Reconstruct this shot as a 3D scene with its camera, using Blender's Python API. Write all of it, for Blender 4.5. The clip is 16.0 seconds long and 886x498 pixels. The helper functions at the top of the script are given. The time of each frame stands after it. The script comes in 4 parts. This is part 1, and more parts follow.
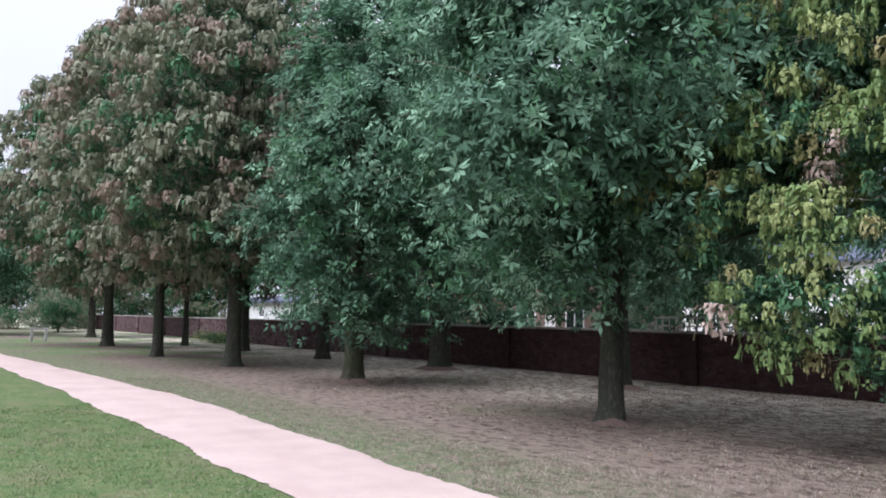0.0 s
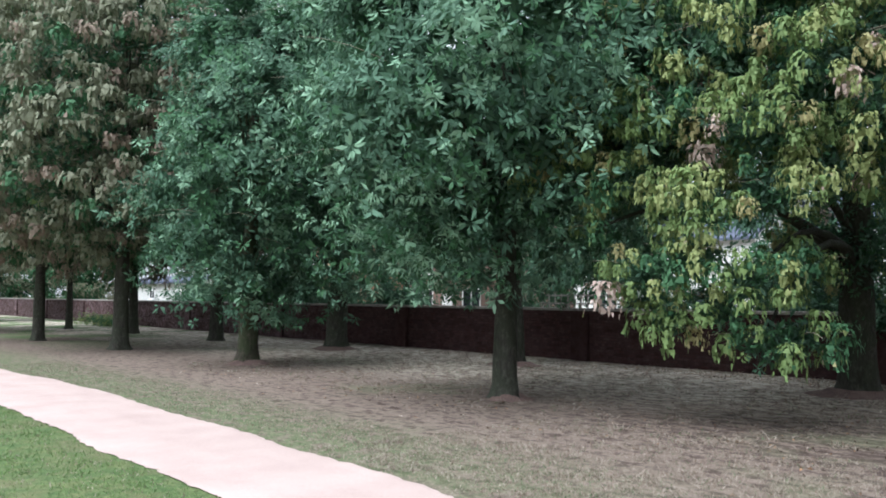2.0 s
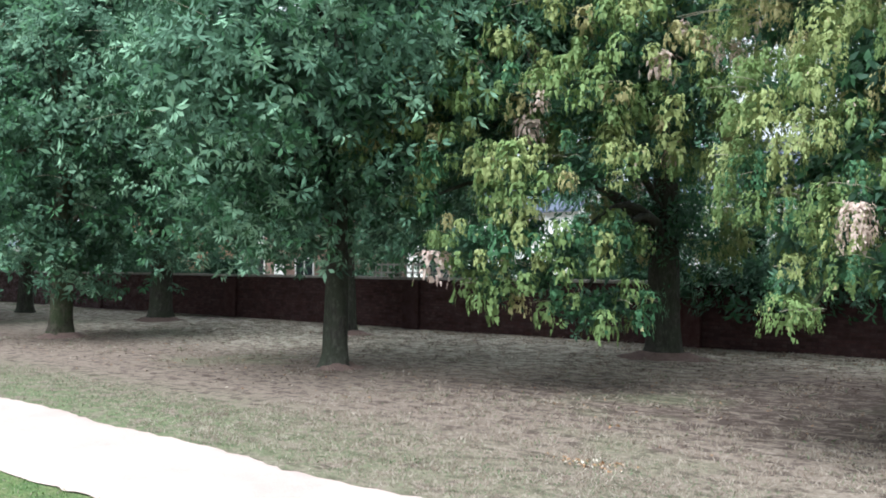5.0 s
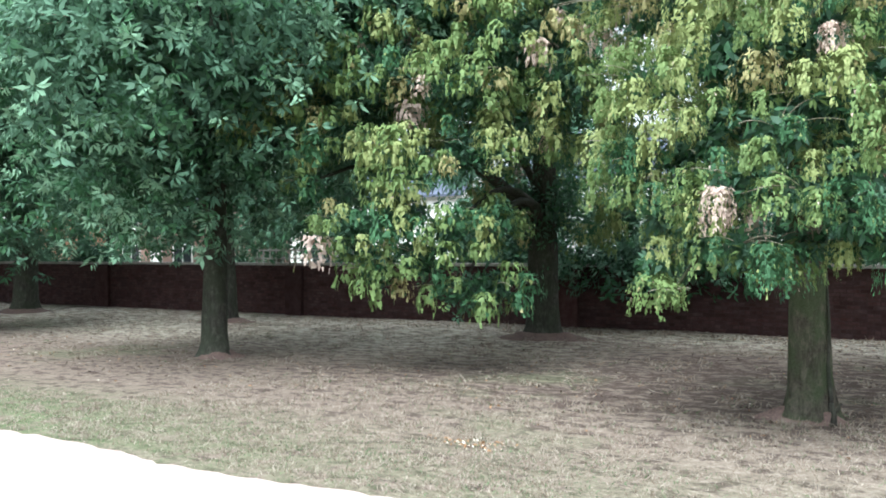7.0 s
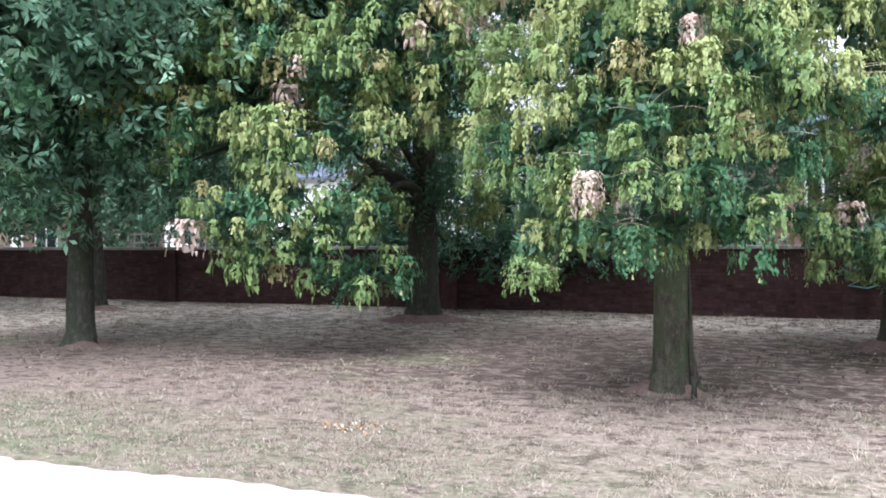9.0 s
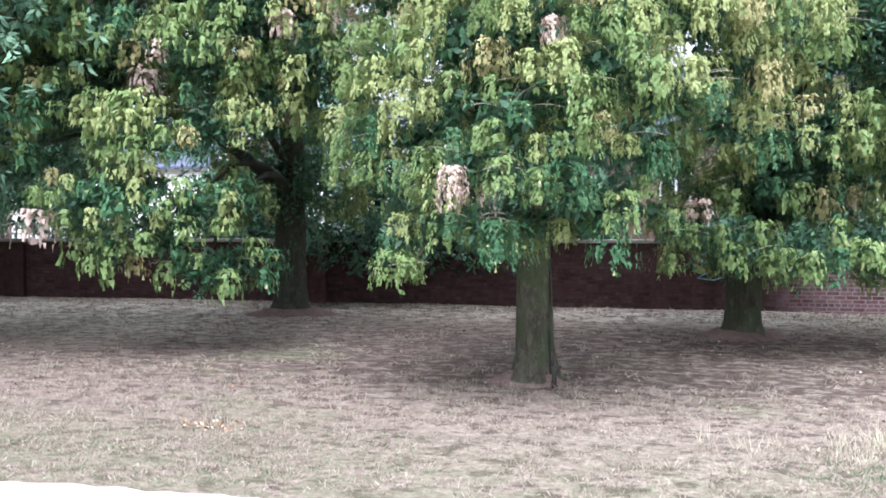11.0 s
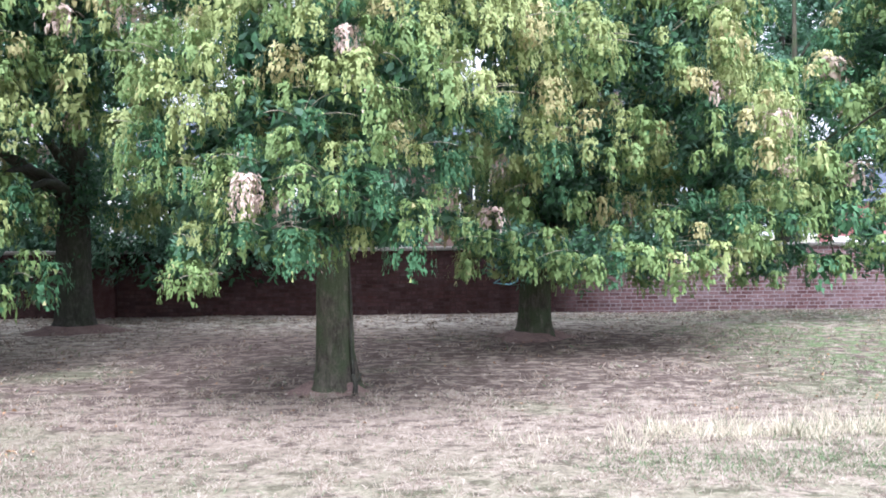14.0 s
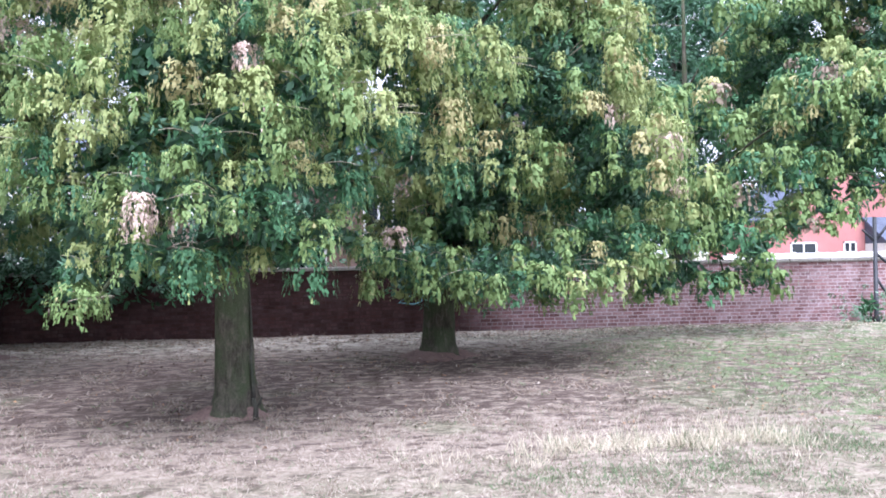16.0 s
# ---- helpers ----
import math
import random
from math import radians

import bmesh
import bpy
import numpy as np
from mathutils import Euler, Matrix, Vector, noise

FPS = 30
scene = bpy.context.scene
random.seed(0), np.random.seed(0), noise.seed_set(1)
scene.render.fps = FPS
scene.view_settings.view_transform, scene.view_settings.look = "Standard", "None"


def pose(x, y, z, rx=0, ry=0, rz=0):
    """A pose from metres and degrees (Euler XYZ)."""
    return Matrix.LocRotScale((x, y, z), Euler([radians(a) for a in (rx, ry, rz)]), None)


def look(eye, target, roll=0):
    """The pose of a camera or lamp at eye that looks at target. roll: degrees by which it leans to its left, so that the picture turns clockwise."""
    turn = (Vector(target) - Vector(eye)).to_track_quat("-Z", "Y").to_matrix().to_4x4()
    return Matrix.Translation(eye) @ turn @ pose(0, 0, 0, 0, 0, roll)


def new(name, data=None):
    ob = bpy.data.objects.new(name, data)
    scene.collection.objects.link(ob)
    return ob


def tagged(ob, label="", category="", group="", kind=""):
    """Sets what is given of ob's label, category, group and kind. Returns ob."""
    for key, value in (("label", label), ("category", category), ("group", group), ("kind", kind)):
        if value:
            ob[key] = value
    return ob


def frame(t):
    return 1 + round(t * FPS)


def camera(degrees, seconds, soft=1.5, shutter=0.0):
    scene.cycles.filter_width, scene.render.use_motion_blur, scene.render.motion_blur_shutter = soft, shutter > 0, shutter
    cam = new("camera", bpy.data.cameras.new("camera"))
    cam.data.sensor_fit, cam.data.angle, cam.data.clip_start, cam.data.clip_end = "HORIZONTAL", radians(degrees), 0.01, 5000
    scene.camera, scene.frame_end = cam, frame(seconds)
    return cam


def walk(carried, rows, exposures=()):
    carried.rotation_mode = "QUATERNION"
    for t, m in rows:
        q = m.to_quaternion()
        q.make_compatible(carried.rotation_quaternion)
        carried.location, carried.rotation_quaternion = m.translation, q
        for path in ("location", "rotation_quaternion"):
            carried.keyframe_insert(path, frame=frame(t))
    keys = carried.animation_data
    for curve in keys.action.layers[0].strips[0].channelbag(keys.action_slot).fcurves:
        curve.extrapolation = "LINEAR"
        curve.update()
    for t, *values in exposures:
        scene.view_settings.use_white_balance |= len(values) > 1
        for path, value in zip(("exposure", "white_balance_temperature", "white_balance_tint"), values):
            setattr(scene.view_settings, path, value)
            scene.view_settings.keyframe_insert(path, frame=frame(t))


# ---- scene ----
cam = camera(56.0, 16.0, soft=1.8)
# seconds, eye x and y, then yaw, pitch and roll in degrees; the eye is held at 1.6 m
PATH = [
    (0.0, -0.246, 0.164, 56.21, 4.86, -1.13),
    (0.5, -0.241, 0.171, 54.53, 4.79, -1.04),
    (1.0, -0.237, 0.178, 53.02, 4.46, -0.92),
    (1.5, -0.231, 0.185, 51.22, 3.92, -0.72),
    (2.0, -0.224, 0.193, 49.24, 3.55, -0.61),
    (2.5, -0.218, 0.201, 47.23, 3.24, -0.43),
    (3.0, -0.211, 0.208, 45.49, 2.91, -0.31),
    (3.5, -0.205, 0.214, 43.82, 2.57, -0.46),
    (4.0, -0.198, 0.221, 41.80, 2.18, -0.65),
    (6.5, -0.158, 0.251, 32.16, 0.77, -0.08),
    (7.0, -0.149, 0.257, 30.06, 0.53, 0.05),
    (7.5, -0.140, 0.262, 28.09, 0.40, 0.17),
    (8.0, -0.131, 0.266, 26.29, 0.03, 0.31),
    (8.5, -0.122, 0.270, 24.28, -0.39, 0.41),
    (9.0, -0.111, 0.275, 21.99, -0.67, 0.36),
    (11.5, -0.056, 0.291, 10.80, -1.22, -0.01),
    (12.0, -0.043, 0.293, 8.37, -1.20, 0.03),
    (12.5, -0.032, 0.295, 6.16, -1.02, 0.11),
    (13.0, -0.020, 0.296, 3.90, -0.88, 0.41),
    (13.5, -0.010, 0.297, 1.86, -0.81, 0.55),
    (14.0, 0.001, 0.297, -0.15, -0.67, 0.67),
    (14.5, 0.010, 0.297, -1.93, -0.45, 0.69),
    (15.0, 0.017, 0.296, -3.39, -0.43, 0.91),
    (15.5, 0.026, 0.296, -5.09, -0.23, 1.03),
    (16.0, 0.034, 0.295, -6.61, 0.60, 1.02),
]
EXPOSURES = [(0, 0.13, 5800, 18), (1.5, 0.24, 5800, 15), (2.5, 0.33, 5800, 6), (4, 0.42, 5800, 6), (7, 0.9, 5800, 3), (7.5, 0.92, 5780, 9), (8, 0.92, 5750, 11), (9, 0.94, 5720, 16), (12.5, 1.12, 5650, 16), (15, 1.16, 5560, 19), (16, 1.06, 5500, 21)]
walk(cam, [(t, pose(x, y, 1.6, 90 + p, r, w)) for t, x, y, w, p, r in PATH], EXPOSURES)

# ---- light ----
world = bpy.data.worlds.new("sky")
scene.world = world
world.use_nodes = True
wn = world.node_tree
for n in list(wn.nodes):
    wn.nodes.remove(n)
sky = wn.nodes.new("ShaderNodeTexSky")
sky.sky_type, sky.sun_disc = "NISHITA", False
SUN_EL, SUN_AZ = 58.0, 176.0
sky.sun_elevation, sky.sun_rotation = radians(SUN_EL), radians(SUN_AZ)
sky.dust_density, sky.air_density, sky.ozone_density = 2.0, 1.0, 1.0
# an overcast sheet, twice as bright overhead as at the horizon, over the clear sky's colour
way = wn.nodes.new("ShaderNodeTexCoord")
part_z = wn.nodes.new("ShaderNodeSeparateXYZ")
rise = wn.nodes.new("ShaderNodeMapRange")
rise.inputs["To Min"].default_value, rise.inputs["To Max"].default_value = 0.55, 1.0
cloud = wn.nodes.new("ShaderNodeMix")
cloud.data_type, cloud.blend_type = "RGBA", "MULTIPLY"
cloud.inputs[0].default_value = 1.0
cloud.inputs[6].default_value = (15.0, 15.2, 15.7, 1)
pale = wn.nodes.new("ShaderNodeMix")
pale.data_type = "RGBA"
pale.inputs[0].default_value = 0.94
wb = wn.nodes.new("ShaderNodeBackground")
wb.inputs["Strength"].default_value = 0.093
wo = wn.nodes.new("ShaderNodeOutputWorld")
for a, b in ((way.outputs["Generated"], part_z.inputs[0]), (part_z.outputs["Z"], rise.inputs["Value"]), (rise.outputs[0], cloud.inputs[7]), (sky.outputs[0], pale.inputs[6]), (cloud.outputs[2], pale.inputs[7]), (pale.outputs[2], wb.inputs["Color"]), (wb.outputs[0], wo.inputs[0])):
    wn.links.new(a, b)
sun_data = bpy.data.lights.new("sun", "SUN")
sun_data.energy, sun_data.angle, sun_data.color = 5.0, radians(46), (1.0, 0.98, 0.95)
sun = new("sun", sun_data)
sd = Vector((math.sin(radians(SUN_AZ)) * math.cos(radians(SUN_EL)), math.cos(radians(SUN_AZ)) * math.cos(radians(SUN_EL)), math.sin(radians(SUN_EL))))
sun.matrix_world = look(sd * 50, (0, 0, 0))


# ---- materials ----
def mat(name, rough=0.8, spec=0.3):
    m = bpy.data.materials.new(name)
    m.use_nodes = True
    nt = m.node_tree
    b = nt.nodes["Principled BSDF"]
    b.inputs["Roughness"].default_value = rough
    b.inputs["Specular IOR Level"].default_value = spec
    return m, nt, b


def node(nt, kind, **inputs):
    n = nt.nodes.new(kind)
    for k, v in inputs.items():
        n.inputs[k.replace("_", " ")].default_value = v
    return n


def coords(nt, scale=(1, 1, 1)):
    geo = nt.nodes.new("ShaderNodeNewGeometry")
    mp = nt.nodes.new("ShaderNodeMapping")
    mp.inputs["Scale"].default_value = scale
    nt.links.new(geo.outputs["Position"], mp.inputs["Vector"])
    return mp.outputs[0]


def noise_of(nt, vec, scale, detail=4.0, rough=0.55):
    n = node(nt, "ShaderNodeTexNoise", Scale=scale, Detail=detail, Roughness=rough)
    nt.links.new(vec, n.inputs["Vector"])
    return n.outputs["Fac"]


def ramp(nt, fac, stops):
    n = nt.nodes.new("ShaderNodeValToRGB")
    els = n.color_ramp.elements
    while len(els) < len(stops):
        els.new(0.5)
    for e, (p, c) in zip(els, stops):
        e.position, e.color = p, (*c, 1)
    nt.links.new(fac, n.inputs[0])
    return n.outputs[0]


def mix(nt, fac, a, b, kind="MIX"):
    n = nt.nodes.new("ShaderNodeMix")
    n.data_type, n.blend_type = "RGBA", kind
    for sock, v in ((n.inputs[0], fac), (n.inputs[6], a), (n.inputs[7], b)):
        if isinstance(v, (int, float)):
            sock.default_value = v
        elif isinstance(v, tuple):
            sock.default_value = (*v, 1)
        else:
            nt.links.new(v, sock)
    return n.outputs[2]


def bump(nt, b, height, strength=0.4, dist=0.02):
    n = node(nt, "ShaderNodeBump", Strength=strength, Distance=dist)
    nt.links.new(height, n.inputs["Height"])
    nt.links.new(n.outputs[0], b.inputs["Normal"])


def mottled(name, dark, light, scale=6.0, rough=0.8, spec=0.3, strength=0.3, fine=60.0, stretch=(1, 1, 1)):
    """A surface that varies at two scales, with fine relief."""
    m, nt, b = mat(name, rough, spec)
    v = coords(nt, stretch)
    big, small = noise_of(nt, v, scale), noise_of(nt, v, fine, 3.0)
    c = ramp(nt, big, ((0.3, dark), (0.7, light)))
    c = mix(nt, 0.35, c, ramp(nt, small, ((0.3, tuple(x * 0.6 for x in dark)), (0.7, tuple(min(1, x * 1.25) for x in light)))))
    nt.links.new(c, b.inputs["Base Color"])
    bump(nt, b, small, strength)
    return m


def leaf_mat(name, dark, light, trans=0.22, even=0.4, patch=1.6):
    m, nt, b = mat(name, 0.55, 0.16)
    geo = nt.nodes.new("ShaderNodeNewGeometry")
    big = noise_of(nt, coords(nt), patch, 2.0)
    c = ramp(nt, geo.outputs["Random Per Island"], ((0.0, tuple(a * (1 - even) + b * even for a, b in zip(dark, light))), (1.0, light)))
    c = mix(nt, 0.35, c, ramp(nt, big, ((0.35, dark), (0.65, light))))
    nt.links.new(c, b.inputs["Base Color"])
    t = nt.nodes.new("ShaderNodeBsdfTranslucent")
    nt.links.new(c, t.inputs["Color"])
    s = nt.nodes.new("ShaderNodeMixShader")
    s.inputs[0].default_value = trans
    out = nt.nodes["Material Output"]
    nt.links.new(b.outputs[0], s.inputs[1])
    nt.links.new(t.outputs[0], s.inputs[2])
    nt.links.new(s.outputs[0], out.inputs["Surface"])
    return m


LEAF = {
    "green": leaf_mat("leaf_green", (0.034, 0.095, 0.048), (0.090, 0.20, 0.095)),
    "olive": leaf_mat("leaf_olive", (0.098, 0.160, 0.056), (0.205, 0.290, 0.108), even=0.6, patch=2.6),
    "yellow": leaf_mat("leaf_yellow", (0.200, 0.250, 0.086), (0.350, 0.398, 0.168), even=0.6, patch=2.6),
    "gold": leaf_mat("leaf_gold", (0.29, 0.272, 0.118), (0.43, 0.395, 0.20), even=0.6, patch=2.6),
    "pink": leaf_mat("leaf_withered", (0.38, 0.27, 0.225), (0.6, 0.48, 0.42)),
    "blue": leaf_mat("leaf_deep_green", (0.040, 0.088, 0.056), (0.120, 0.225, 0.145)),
    "pale": leaf_mat("leaf_pale_green", (0.140, 0.270, 0.170), (0.28, 0.445, 0.300)),
    "rust": leaf_mat("leaf_rust", (0.178, 0.140, 0.105), (0.32, 0.252, 0.196)),
    # darker green that puts the shade inside the crowns into the leaf colour
    "shade": leaf_mat("leaf_shade_green", (0.034, 0.072, 0.047), (0.100, 0.185, 0.120)),
    "dull": leaf_mat("leaf_dull_green", (0.135, 0.152, 0.100), (0.272, 0.282, 0.192)),
}


def bark_mat(name, dark, light, moss):
    m, nt, b = mat(name, 0.9, 0.15)
    v = coords(nt, (1, 1, 0.22))
    ridges, fine, patch = noise_of(nt, v, 22.0, 5.0, 0.65), noise_of(nt, coords(nt), 90.0, 2.0), noise_of(nt, coords(nt), 3.2)
    c = ramp(nt, ridges, ((0.35, dark), (0.66, light)))
    c = mix(nt, ramp(nt, patch, ((0.38, (0, 0, 0)), (0.58, (0.78, 0.78, 0.78)))), c, moss)
    lichen = noise_of(nt, coords(nt, (1, 1, 0.6)), 11.0, 6.0, 0.7)
    c = mix(nt, ramp(nt, lichen, ((0.52, (0, 0, 0)), (0.68, (0.55, 0.55, 0.55)))), c, tuple(v * 1.6 + 0.02 for v in light))
    c = mix(nt, 0.3, c, ramp(nt, fine, ((0.3, dark), (0.7, light))))
    nt.links.new(c, b.inputs["Base Color"])
    bump(nt, b, ridges, 0.9, 0.03)
    return m


BARK = bark_mat("bark", (0.020, 0.017, 0.013), (0.115, 0.102, 0.078), (0.050, 0.080, 0.032))
BARK_DARK = bark_mat("bark_dark", (0.018, 0.017, 0.014), (0.086, 0.081, 0.067), (0.042, 0.054, 0.032))
TWIG = mottled("twig", (0.20, 0.175, 0.13), (0.36, 0.325, 0.25), 9.0)


# ---- mesh helpers ----
def part(name, me, material, parent=None, label=""):
    """Links a mesh, or a bmesh, as one object under its thing."""
    if isinstance(me, bmesh.types.BMesh):
        bm, me = me, bpy.data.meshes.new(name)
        bm.to_mesh(me)
        bm.free()
    ob = new(name, me)
    for m in material if isinstance(material, (list, tuple)) else [material]:
        if m and len(me.materials) < (len(material) if isinstance(material, (list, tuple)) else 1):
            me.materials.append(m)
    if parent:
        ob.parent = parent
    if label:
        ob["label"] = label
    return ob


def thing(name, at, label, category, group="", kind=""):
    e = new(name)
    e.location = at
    return tagged(e, label, category, group, kind)


def box(bm, lo, hi, bevel=0.0):
    r = bmesh.ops.create_cube(bm, size=1.0)
    vs = r["verts"]
    for v in vs:
        v.co = Vector([lo[k] + (v.co[k] + 0.5) * (hi[k] - lo[k]) for k in range(3)])
    if bevel:
        es = {e for v in vs for e in v.link_edges}
        bmesh.ops.bevel(bm, geom=list(es), offset=bevel, segments=1, affect="EDGES")


def boxes(*items, bevel=0.0):
    bm = bmesh.new()
    for lo, hi in items:
        box(bm, lo, hi, bevel)
    return bm


def leaf_mesh(name, groups):
    """A mesh of separate faces. groups: (corners of the shape (n, sides, 3), material numbers) a kind of face."""
    co = np.concatenate([v.reshape(-1, 3) for v, _ in groups])
    sides = np.concatenate([np.full(len(v), v.shape[1]) for v, _ in groups])
    me = bpy.data.meshes.new(name)
    me.vertices.add(len(co))
    me.vertices.foreach_set("co", np.ascontiguousarray(co, dtype=np.float32).ravel())
    me.loops.add(len(co))
    me.loops.foreach_set("vertex_index", np.arange(len(co), dtype=np.int32))
    me.polygons.add(len(sides))
    me.polygons.foreach_set("loop_start", np.concatenate([[0], np.cumsum(sides)[:-1]]).astype(np.int32))
    me.polygons.foreach_set("material_index", np.concatenate([k for _, k in groups]).astype(np.int32))
    me.update(calc_edges=True)
    return me


def quads_mesh(name, verts, idx):
    return leaf_mesh(name, [(verts, idx)])


def tube(bm, pts, radii, sides=8, wobble=0.0, rng=None):
    """A tapered tube along points."""
    pts = [Vector(p) for p in pts]
    rings, side = [], Vector((1, 0, 0))
    for i, (p, r) in enumerate(zip(pts, radii)):
        d = (pts[min(i + 1, len(pts) - 1)] - pts[max(i - 1, 0)]).normalized()
        side = (side - d * side.dot(d))
        side = side.normalized() if side.length > 1e-4 else d.orthogonal().normalized()
        up = d.cross(side)
        ring = []
        for k in range(sides):
            a = 2 * math.pi * k / sides
            rr = r * (1 + (rng.uniform(-wobble, wobble) if rng else 0))
            ring.append(bm.verts.new(p + side * (rr * math.cos(a)) + up * (rr * math.sin(a))))
        rings.append(ring)
    for a, b in zip(rings, rings[1:]):
        for k in range(sides):
            f = bm.faces.new((a[k], a[(k + 1) % sides], b[(k + 1) % sides], b[k]))
            f.smooth = True
    bm.faces.new(rings[-1])
    bm.faces.new(rings[0][::-1])


def unit(v):
    return v / np.maximum(np.linalg.norm(v, axis=-1, keepdims=True), 1e-6)


def leaflets(base, way, length, width, rng, fold=0.25, face=None):
    """Kite-shaped leaflets, each with a bent middle: base, way and the wished upper side face have the shape (n, 3)."""
    n = len(base)
    top = unit(rng.normal(size=(n, 3)))
    if face is not None:
        top = unit(unit(face) + top * 0.55)
    side = unit(np.cross(way, top))
    nrm = np.cross(way, side)
    mid = base + way * (length * 0.45)[:, None] + nrm * (width * fold)[:, None]
    tip = base + way * length[:, None] - nrm * (width * fold)[:, None]
    return np.stack([base, mid + side * (width / 2)[:, None], tip, mid - side * (width / 2)[:, None]], 1)


def tassels(pos, out, size, k, rng, droop=1.0):
    """Drooping leaf bunches: strands that arch out of one shoot and hang, set with small pointed leaflets."""
    n, m = len(pos), 12
    q = k // m
    a = (np.arange(m) * (2 * np.pi / m) + rng.uniform(0, 6.3, (n, 1)) + rng.normal(size=(n, m)) * 0.3)[..., None]
    reach = rng.uniform(0.24, 0.62, (n, m, 1)) * rng.uniform(0.8, 1.25, (n, 1, 1))
    drop = droop * rng.uniform(0.26, 0.66, (n, m, 1)) * rng.uniform(0.75, 1.3, (n, 1, 1))
    s = rng.uniform(0.0, 1.0, (n, m, q)) ** 0.85
    deep = np.broadcast_to(np.arange(q) < q * 0.16, (n, m, q))
    flat = reach * np.sin(np.minimum(1, s * 1.7) * np.pi / 2) * np.where(deep, 0.55, 1)
    high = 0.26 * np.sin(np.minimum(1, s * 1.5) * np.pi) - drop * s ** 1.5 * np.where(deep, 0.8, 1)
    c, d = np.cos(a), np.sin(a)
    tilt = unit(out)[:, None, None] * (0.10 * size)[:, None, None, None]
    base = pos[:, None, None] + np.stack([c * flat, d * flat, high], -1) * size[:, None, None, None] + tilt * s[..., None]
    base = base + rng.normal(size=base.shape) * (0.035 * size)[:, None, None, None]
    up = np.maximum(0, 1 - s * 1.6)
    way = unit(np.stack([c * (0.15 + up), d * (0.15 + up), -1.1 + 0.7 * up], -1) + rng.normal(size=base.shape) * 0.20)
    face = np.stack([c * (1 - 0.6 * up), d * (1 - 0.6 * up), 0.45 + up], -1) + rng.normal(size=base.shape) * 0.12
    base, way, face = base.reshape(-1, 3), way.reshape(-1, 3), face.reshape(-1, 3)
    r = np.repeat(size, m * q)
    grow = (200 / k) ** 0.5
    length, width = r * rng.uniform(0.12, 0.21, n * m * q) * grow, r * rng.uniform(0.062, 0.092, n * m * q) * grow * np.where(deep.ravel(), 2.2, 1.0)
    side = unit(np.cross(way, face)) * (width / 2)[:, None]
    tip = base + way * length[:, None]
    flip = (rng.uniform(0, 1, len(base)) < 0.25)[:, None]
    a, b = np.where(flip, tip, base), np.where(flip, base, tip)
    return np.stack([a - side, a + side, b], 1), np.repeat(np.arange(n), m * q), s.ravel()


def spaced(p, gap, rng):
    """Which of the points stay when none may lie nearer than gap to one already kept."""
    kept = np.zeros(len(p), bool)
    for i in rng.permutation(len(p)):
        near = p[kept]
        if not len(near) or ((near - p[i]) ** 2).sum(1).min() > gap * gap:
            kept[i] = True
    return kept


def core(L, rng, floor, thin_above, dense, size):
    """Large shaded leaves that fill the inside of the crown."""
    out = []
    for x, y, z, r, h in L:
        high = z > thin_above
        big = size * (2.2 if high else 1.0)
        n = int(4 * math.pi * r * (r + h) / 2 * dense * (size / big) ** 2 * (0.35 if high else 1.0)) + 4
        p = np.array((x, y, z)) + unit(rng.normal(size=(n, 3))) * np.array((r, r, h)) * rng.uniform(0.10, 0.62, (n, 1))
        p = p[p[:, 2] > floor + 0.25]
        way = unit(rng.normal(size=p.shape) + np.array((0, 0, -0.5)))
        out.append(leaflets(p, way, big * rng.uniform(0.8, 1.3, len(p)), big * rng.uniform(0.32, 0.5, len(p)), rng))
    return np.concatenate(out)


def stars(pos, out, size, k, rng):
    """Whorls of leaflets that spread and droop from the end of a shoot."""
    n = len(pos)
    axis = unit(out + np.array([0, 0, 0.6]) + rng.normal(size=(n, 3)) * 0.35)
    u = unit(np.cross(axis, rng.normal(size=(n, 3))))
    w = np.cross(axis, u)
    a = rng.uniform(0, 2 * np.pi, (n, k, 1))
    ring = u[:, None] * np.cos(a) + w[:, None] * np.sin(a)
    tilt = rng.uniform(-0.25, 0.5, (n, k, 1))
    way = unit(ring + axis[:, None] * tilt + np.array([0, 0, -0.4]) + rng.normal(size=(n, k, 3)) * 0.12)
    base = pos[:, None] + way * 0.03 + axis[:, None] * rng.uniform(-0.10, 0.04, (n, k, 1))
    s = np.repeat(size, k)
    return leaflets(base.reshape(-1, 3), way.reshape(-1, 3), s * rng.uniform(0.30, 0.52, n * k), s * rng.uniform(0.10, 0.17, n * k), rng, 0.25, np.repeat(axis, k, 0))


def puffs(pos, out, size, k, rng):
    """Loose bunches with leaves in all directions."""
    n = len(pos)
    off = unit(rng.normal(size=(n, k, 3))) * rng.uniform(0.1, 0.5, (n, k, 1)) * size[:, None, None]
    way = unit(off + out[:, None] * 0.3 + np.array([0, 0, -0.25]) + rng.normal(size=(n, k, 3)) * 0.25)
    s = np.repeat(size, k)
    return leaflets((pos[:, None] + off).reshape(-1, 3), way.reshape(-1, 3), s * rng.uniform(0.28, 0.46, n * k), s * rng.uniform(0.10, 0.17, n * k), rng)


